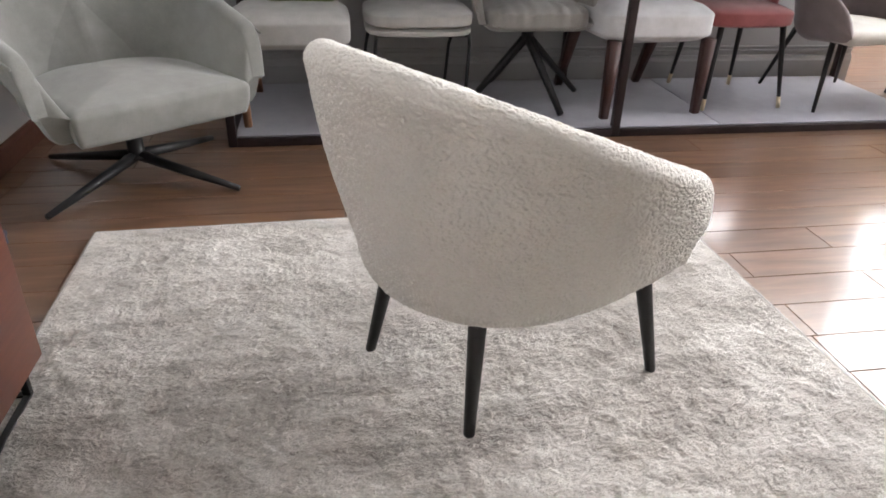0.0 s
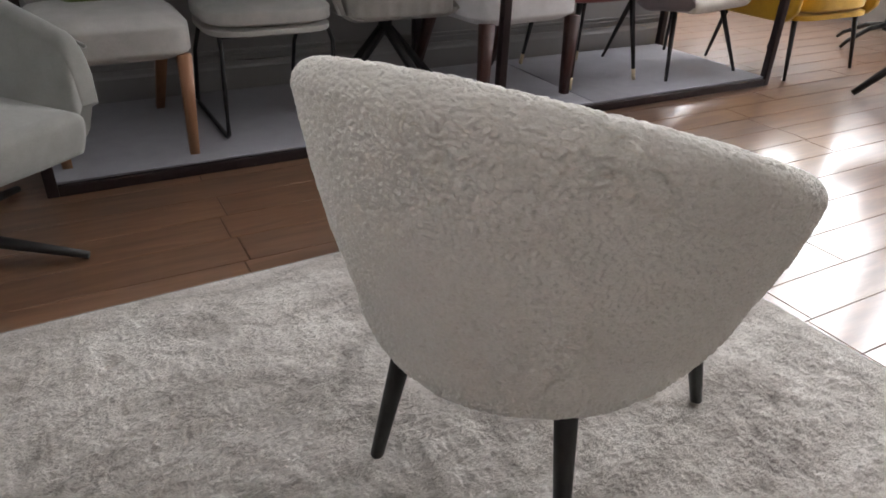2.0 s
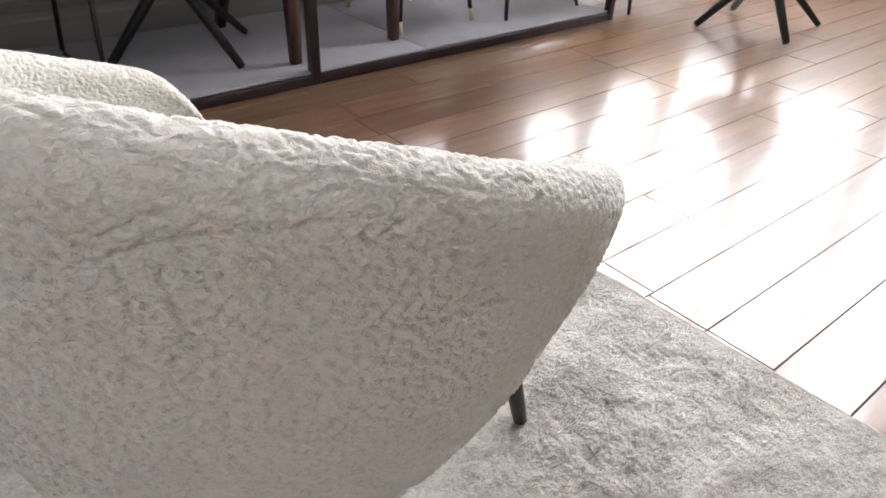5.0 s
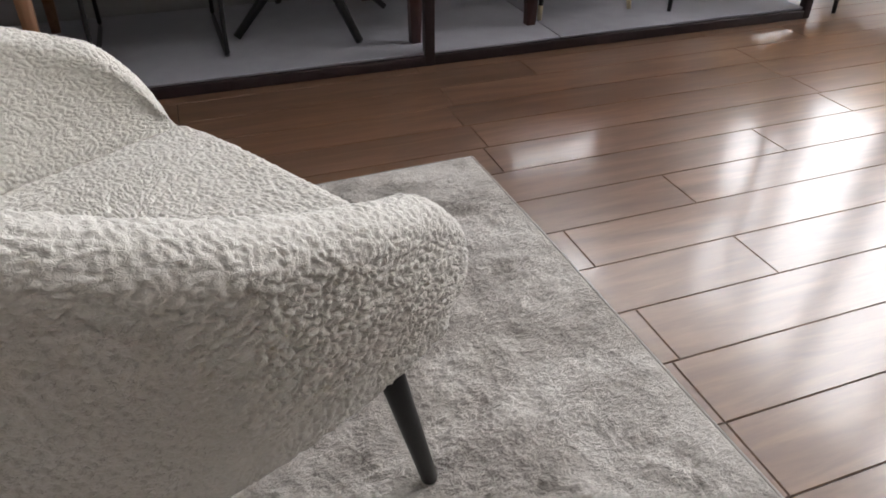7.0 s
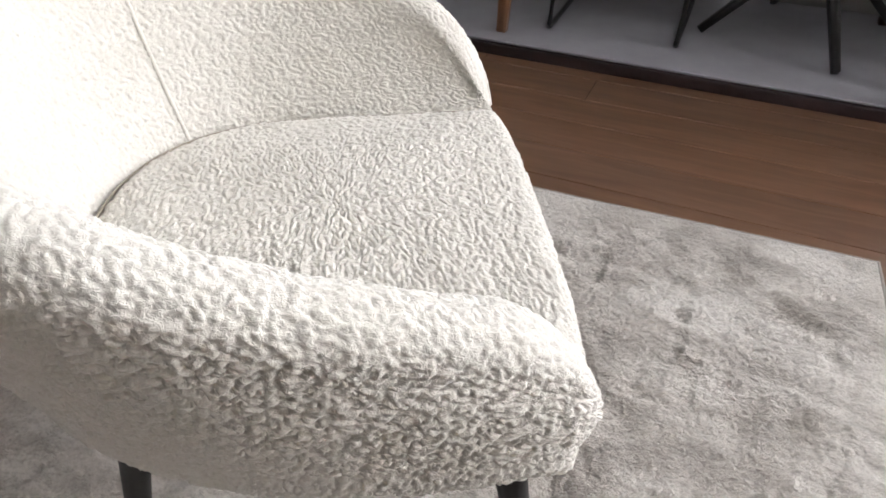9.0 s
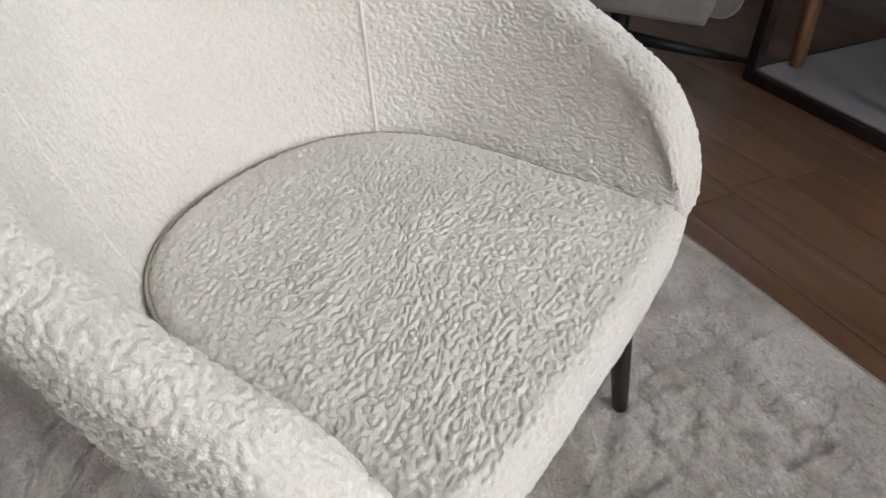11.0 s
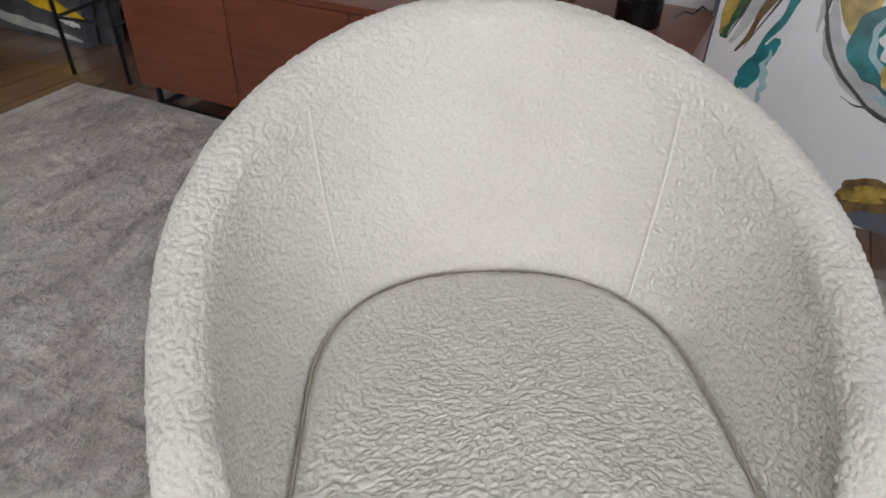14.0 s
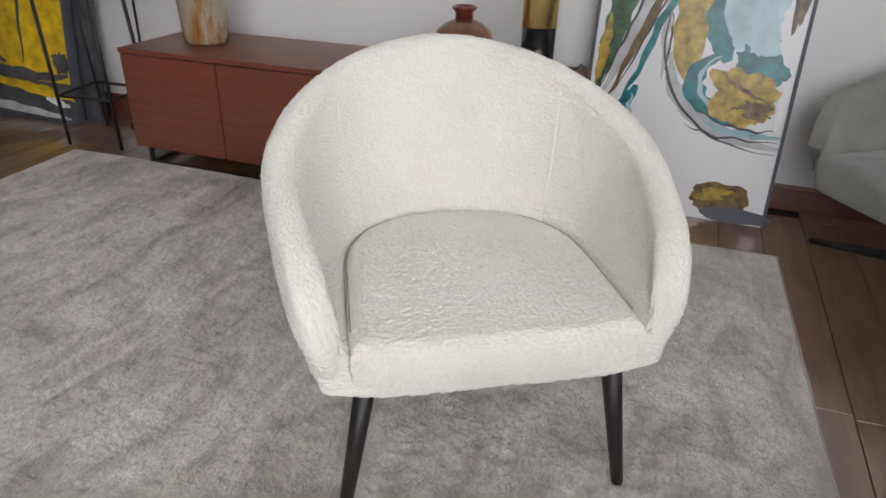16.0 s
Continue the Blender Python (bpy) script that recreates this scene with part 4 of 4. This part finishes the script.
def resin_picture():
    W_, H_ = 0.70, 1.42
    lean = math.degrees(math.asin(0.20 / H_))
    # local x along the wall to the north, local y up the face, local z out of it
    base = Matrix.Translation((-1.412, 0.036, 0.0)) @ Matrix.Rotation(WEST_TURN + radians(90), 4, "Z") @ Matrix.Rotation(radians(90 - lean), 4, "X")
    pic = thing("leaning_picture", "large white resin picture with teal and gold swirls leaning on wall", "picture", base)
    part("canvas", box(0, 0.0, -0.02, W_, H_, 0.0, 0.002), CANVAS, pic)
    for x0, x1, y0, y1 in ((-0.012, 0.0, -0.0, H_), (W_, W_ + 0.012, 0.0, H_)):
        part("frame", box(x0, y0, -0.03, x1, y1, 0.006, 0.001), SLATE, pic)
    z = 0.0014
    items = [
        (TEAL, swirl((0.43, 1.15), (0.42, 0.85), (0.42, 0.68), (0.47, 0.58), 0.11, z, 1)), (PALE_TEAL, blob(0.53, 0.76, 0.10, 0.13, 8, z + 0.001, 2, 0.3)),
        (TEAL, blob(0.585, 0.575, 0.095, 0.062, -28, z + 0.002, 3, 0.4)), (PALE_TEAL, blob(0.56, 0.66, 0.07, 0.04, -20, z + 0.0026, 33, 0.5)),
        (OCHRE, swirl((0.36, 1.1), (0.31, 0.82), (0.30, 0.62), (0.39, 0.44), 0.095, z + 0.0022, 4)), (TEAL, swirl((0.46, 0.62), (0.30, 0.53), (0.37, 0.40), (0.56, 0.365), 0.06, z + 0.003, 5)),
        (PALE_TEAL, swirl((0.45, 0.60), (0.33, 0.53), (0.40, 0.42), (0.52, 0.39), 0.014, z + 0.0036, 34)),
        (OCHRE, blob(0.545, 0.465, 0.135, 0.092, -26, z + 0.0042, 6, 0.4)), (BRONZE, blob(0.60, 0.42, 0.06, 0.03, -20, z + 0.005, 36, 0.6)),
        (BRONZE, swirl((0.46, 0.55), (0.50, 0.50), (0.56, 0.49), (0.63, 0.45), 0.012, z + 0.0052, 37)), (BRONZE, swirl((0.50, 0.41), (0.54, 0.45), (0.60, 0.44), (0.65, 0.40), 0.01, z + 0.0052, 38)),
        (INK, swirl((0.42, 0.40), (0.50, 0.345), (0.60, 0.345), (0.68, 0.36), 0.007, z + 0.0046, 39)),
        (SMOKE, swirl((0.27, 0.60), (0.28, 0.42), (0.44, 0.31), (0.70, 0.295), 0.05, z + 0.001, 12)), (PALE_TEAL, swirl((0.42, 0.37), (0.50, 0.335), (0.60, 0.33), (0.70, 0.335), 0.022, z + 0.0018, 11)),
        (INK, swirl((0.245, 0.80), (0.22, 0.48), (0.35, 0.28), (0.69, 0.275), 0.008, z + 0.002, 13)), (INK, swirl((0.36, 0.35), (0.45, 0.305), (0.57, 0.315), (0.69, 0.317), 0.006, z + 0.0026, 14)),
        (INK, swirl((0.25, 0.74), (0.285, 0.66), (0.25, 0.58), (0.27, 0.50), 0.006, z + 0.0016, 16)), (SMOKE, swirl((0.26, 1.0), (0.22, 0.72), (0.26, 0.60), (0.255, 0.50), 0.02, z, 15)),
        (GREEN_RESIN, swirl((0.13, 1.05), (0.09, 0.80), (0.06, 0.62), (0.03, 0.45), 0.075, z, 7)), (OCHRE, swirl((0.04, 0.72), (0.045, 0.62), (0.03, 0.54), (0.02, 0.46), 0.03, z + 0.0012, 24)),
        (SMOKE, swirl((0.22, 1.0), (0.17, 0.75), (0.12, 0.60), (0.05, 0.44), 0.04, z + 0.0006, 18)), (BRONZE, swirl((0.25, 0.95), (0.21, 0.74), (0.14, 0.60), (0.07, 0.42), 0.024, z + 0.002, 19)),
        (INK, swirl((0.21, 0.98), (0.15, 0.76), (0.10, 0.62), (0.04, 0.45), 0.008, z + 0.003, 20)), (INK, swirl((0.27, 0.92), (0.22, 0.73), (0.16, 0.60), (0.09, 0.43), 0.006, z + 0.003, 21)),
        (TEAL, swirl((0.29, 0.90), (0.23, 0.72), (0.19, 0.58), (0.12, 0.40), 0.022, z + 0.0024, 17)), (TEAL, blob(0.13, 0.385, 0.028, 0.085, -24, z + 0.001, 40, 0.4)),
        (PALE_TEAL, swirl((0.16, 0.44), (0.15, 0.38), (0.17, 0.33), (0.16, 0.27), 0.016, z + 0.0022, 25)),
        (BRONZE, blob(0.535, 0.088, 0.115, 0.058, 6, z, 8, 0.3)), (OCHRE, blob(0.51, 0.10, 0.06, 0.025, 10, z + 0.0012, 41, 0.7)), (SLATE, blob(0.60, 0.028, 0.125, 0.03, 0, z + 0.001, 9, 0.12)),
        (BRONZE, blob(0.665, 0.86, 0.028, 0.14, 0, z + 0.0008, 10, 0.4)), (INK, swirl((0.58, 1.05), (0.62, 0.92), (0.66, 0.84), (0.655, 0.70), 0.012, z + 0.0024, 22)),
        (CANVAS, blob(0.672, 0.42, 0.012, 0.06, 4, z + 0.006, 23, 0.2)),
    ]
    for mat, bm in items:
        part("paint_patch", bm, mat, pic, "", False)


resin_picture()
YEL_PAINT = flat("yellow_paint", (0.62, 0.42, 0.01), 0.5, 0.35, 14)
DARK_PAINT = flat("dark_grey_paint", (0.07, 0.075, 0.085), 0.5, 0.5, 10)
PALE_PAINT = flat("pale_grey_paint", (0.42, 0.45, 0.44), 0.5, 0.3, 10)
WHITE_PAINT = flat("white_paint_daub", (0.68, 0.70, 0.72), 0.5)


def yellow_picture():
    W_, H_ = 0.95, 1.3
    base = Matrix.Translation((-1.385, -3.43, 0.0)) @ Matrix.Rotation(radians(90), 4, "Z") @ Matrix.Rotation(radians(90 - 7), 4, "X")
    pic = thing("leaning_painting", "yellow and grey landscape painting on thick canvas leaning on the wall", "painting", base)
    part("canvas", box(0, 0, -0.06, W_, H_, 0.0, 0.002), SLATE, pic)
    z = 0.0016
    part("paint_field", box(0.0, 0.20, 0.0005, W_ - 0.006, H_ - 0.004, 0.002, 0), YEL_PAINT, pic, "bright yellow paint field", False)
    part("paint_field", box(0.0, 0.004, 0.0005, W_ - 0.006, 0.197, 0.0018, 0), DARK_PAINT, pic, "dark grey painted ground", False)
    items = [(YEL_PAINT, swirl((0.2, 0.22), (0.5, 0.20), (0.8, 0.15), (0.96, 0.12), 0.05, z + 0.001, 41)), (DARK_PAINT, swirl((0.0, 0.26), (0.4, 0.24), (0.75, 0.2), (0.94, 0.24), 0.05, z + 0.002, 42)),
             (PALE_PAINT, swirl((0.1, 0.09), (0.4, 0.07), (0.7, 0.04), (0.93, 0.025), 0.035, z + 0.002, 43)), (WHITE_PAINT, swirl((0.78, 0.12), (0.82, 0.11), (0.88, 0.1), (0.93, 0.085), 0.03, z + 0.003, 44)),
             (DARK_PAINT, swirl((0.66, 0.28), (0.68, 0.5), (0.66, 0.8), (0.7, 1.1), 0.02, z + 0.002, 45)), (DARK_PAINT, swirl((0.2, 0.30), (0.3, 0.32), (0.45, 0.31), (0.55, 0.28), 0.05, z + 0.0025, 46)),
             (WHITE_PAINT, swirl((0.3, 0.285), (0.36, 0.29), (0.42, 0.285), (0.5, 0.275), 0.03, z + 0.0035, 47)), (DARK_PAINT, swirl((0.05, 0.57), (0.15, 0.58), (0.3, 0.57), (0.42, 0.55), 0.05, z + 0.0025, 48)),
             (WHITE_PAINT, swirl((0.15, 0.545), (0.25, 0.55), (0.33, 0.54), (0.4, 0.53), 0.03, z + 0.0035, 49)), (PALE_PAINT, swirl((0.1, 0.40), (0.25, 0.42), (0.35, 0.41), (0.5, 0.39), 0.04, z + 0.002, 50)),
             (DARK_PAINT, blob(0.9, 0.30, 0.05, 0.06, 0, z + 0.0028, 51, 0.6)), (DARK_PAINT, blob(0.62, 0.72, 0.03, 0.05, 0, z + 0.0028, 52, 0.6))]
    for mat, bm in items:
        part("paint_patch", bm, mat, pic, "", False)
    base = Matrix.Translation((-1.465, -2.76, 0.0)) @ Matrix.Rotation(radians(90), 4, "Z") @ Matrix.Rotation(radians(90 - 6), 4, "X")
    pic = thing("leaning_canvas", "dark slate-edged canvas stacked behind the yellow painting", "painting", base)
    part("canvas", box(0, 0, -0.04, 0.36, 1.25, 0.0, 0.002), DARK_PAINT, pic)
    part("stretcher", box(0.002, 0.002, -0.055, 0.358, 1.248, -0.041, 0.002), SLATE, pic)


yellow_picture()


# ---------------------------------------------------------------- bar stool and pink chair
def shift(bm, o):
    bmesh.ops.translate(bm, vec=-Vector(o), verts=bm.verts)
    return bm


def slim_leg(c, o, foot, top, r0, r1):
    part("leg", shift(tube([foot, top], [r0, r1], 12), o), BLACK_METAL, c)


def bar_stool():
    o = (-1.3, -2.17, 0)
    s = thing("bar_stool", "black metal bar stool with thin splayed legs and a footrest", "stool", pose(*o))
    legs = [((-1.153, -2.288), (-1.173, -2.343)), ((-1.183, -2.016), (-1.191, -2.052)), ((-1.434, -2.327), (-1.40, -2.36)), ((-1.45, -2.04), (-1.41, -2.08))]
    for f, t in legs:
        part("leg", shift(tube([(*f, 0.0), (*t, 0.78)], [0.008, 0.009], 8), o), BLACK_METAL, s)
    def on(k, z):
        f, t = legs[k]
        q = z / 0.78
        return (f[0] + (t[0] - f[0]) * q, f[1] + (t[1] - f[1]) * q, z)
    for a, b in ((0, 1), (1, 3), (3, 2), (2, 0)):
        part("footrest_bar", shift(tube([on(a, 0.225), on(b, 0.225)], 0.007, 8), o), BLACK_METAL, s)
    part("seat", shift(seat_block(-1.45, -2.38, -1.14, -2.02, 0.78, 0.84, round_=0.4), o), BLACK_METAL, s)


def pink_chair():
    o = (-0.76, -2.72, 0)
    c = thing("pink_chair", "pink velvet shell chair with slim black legs on the wooden floor", "chair", pose(*o))
    t = Tub(back=0.28, half=0.27, front=0.24, tip=0.24, zb=0.25, zb_front=0.28, z_back=0.80, z_front=0.46, seat_back=0.2, seat_half=0.2, seat_z=0.42, thick=0.02, lean=0.12, seat_front=0.23)
    for name, bm in (("shell", t.shell(60, 24, 6, 12)), ("seat", t.seat(50, 10, 8, 0.02, 0.01))):
        bmesh.ops.rotate(bm, cent=(0, 0, 0), matrix=Matrix.Rotation(radians(20), 3, "Z"), verts=bm.verts)
        part(name, bm, PINK, c)
    for f, tt in (((-0.85, -2.435), (-0.82, -2.57)), ((-1.05, -2.76), (-0.92, -2.76)), ((-0.47, -2.60), (-0.60, -2.66)), ((-0.66, -3.0), (-0.70, -2.87))):
        slim_leg(c, o, (*f, 0), (*tt, 0.30), 0.008, 0.012)


bar_stool()
pink_chair()
pole = thing("floor_lamp", "thin black pole of a floor lamp beside the sideboard", "lamp", pose(-1.53, -2.12, 0))
part("base", lathe([(0.0, 0.0), (0.11, 0.0), (0.11, 0.012), (0.02, 0.02), (0.008, 0.03)], 32), BLACK_METAL, pole)
part("pole", tube([(0, 0, 0.02), (0, 0, 1.5)], 0.006, 8), BLACK_METAL, pole)
part("shade", lathe([(0.05, 1.45), (0.10, 1.45), (0.07, 1.62), (0.03, 1.64)], 28), BLACK_METAL, pole)

# ---------------------------------------------------------------- wooden floor
PW, PL = 0.1503, 1.2
floor = slab("floor", [(-2.4, ROOM_S - 0.2), (ROOM_E + 0.2, ROOM_S - 0.2), (ROOM_E + 0.2, ROOM_N + 0.2), (-2.4, ROOM_N + 0.2)], -0.2, -0.004,
             simple("dark_joint", (0.02, 0.012, 0.009), 0.7), "warm brown wooden plank floor with bevelled joints", "floor")


def plank_mesh(bm, x0, x1, y0, y1):
    e, g = 0.0022, 0.0006
    lo = [bm.verts.new(p) for p in ((x0 + g, y0 + g, -0.0035), (x1 - g, y0 + g, -0.0035), (x1 - g, y1 - g, -0.0035), (x0 + g, y1 - g, -0.0035))]
    hi = [bm.verts.new(p) for p in ((x0 + e, y0 + e, 0), (x1 - e, y0 + e, 0), (x1 - e, y1 - e, 0), (x0 + e, y1 - e, 0))]
    bm.faces.new(hi)
    for k in range(4):
        bm.faces.new((lo[k], lo[(k + 1) % 4], hi[(k + 1) % 4], hi[k]))


rest = bmesh.new()
rng = random.Random(5)
base_bm = bmesh.new()
plank_mesh(base_bm, 0, PL, 0, PW)
plank_me = bpy.data.meshes.new("plank")
base_bm.to_mesh(plank_me)
base_bm.free()
plank_me.materials.append(PLANK)
singles = 0
r = 0
y = -0.163 - PW * 30
while y < ROOM_N + 0.1:
    off = (0.855, 0.842, 0.862, 1.23, 0.856, 1.235, 0.45, 2.05)[(r - 29) % 8] + rng.uniform(-0.008, 0.008)
    x = off - PL * 3
    while x < ROOM_E + 0.2:
        near = -1.8 < y < 2.1 and -2.2 < x < 3.9
        under = -1.9 < y < 0.55 and -1.1 < x and x + PL < 0.7
        if near and not under and singles < 290:
            ob = new("plank", plank_me)
            ob.location = (x, y, 0)
            ob.parent = floor
            singles += 1
        else:
            plank_mesh(rest, x, x + PL, y, y + PW)
        x += PL
    y += PW
    r += 1
tagged(part("planks_joined", rest, PLANK, floor, "", False), "rest of the plank floor", "", "", "stuff")
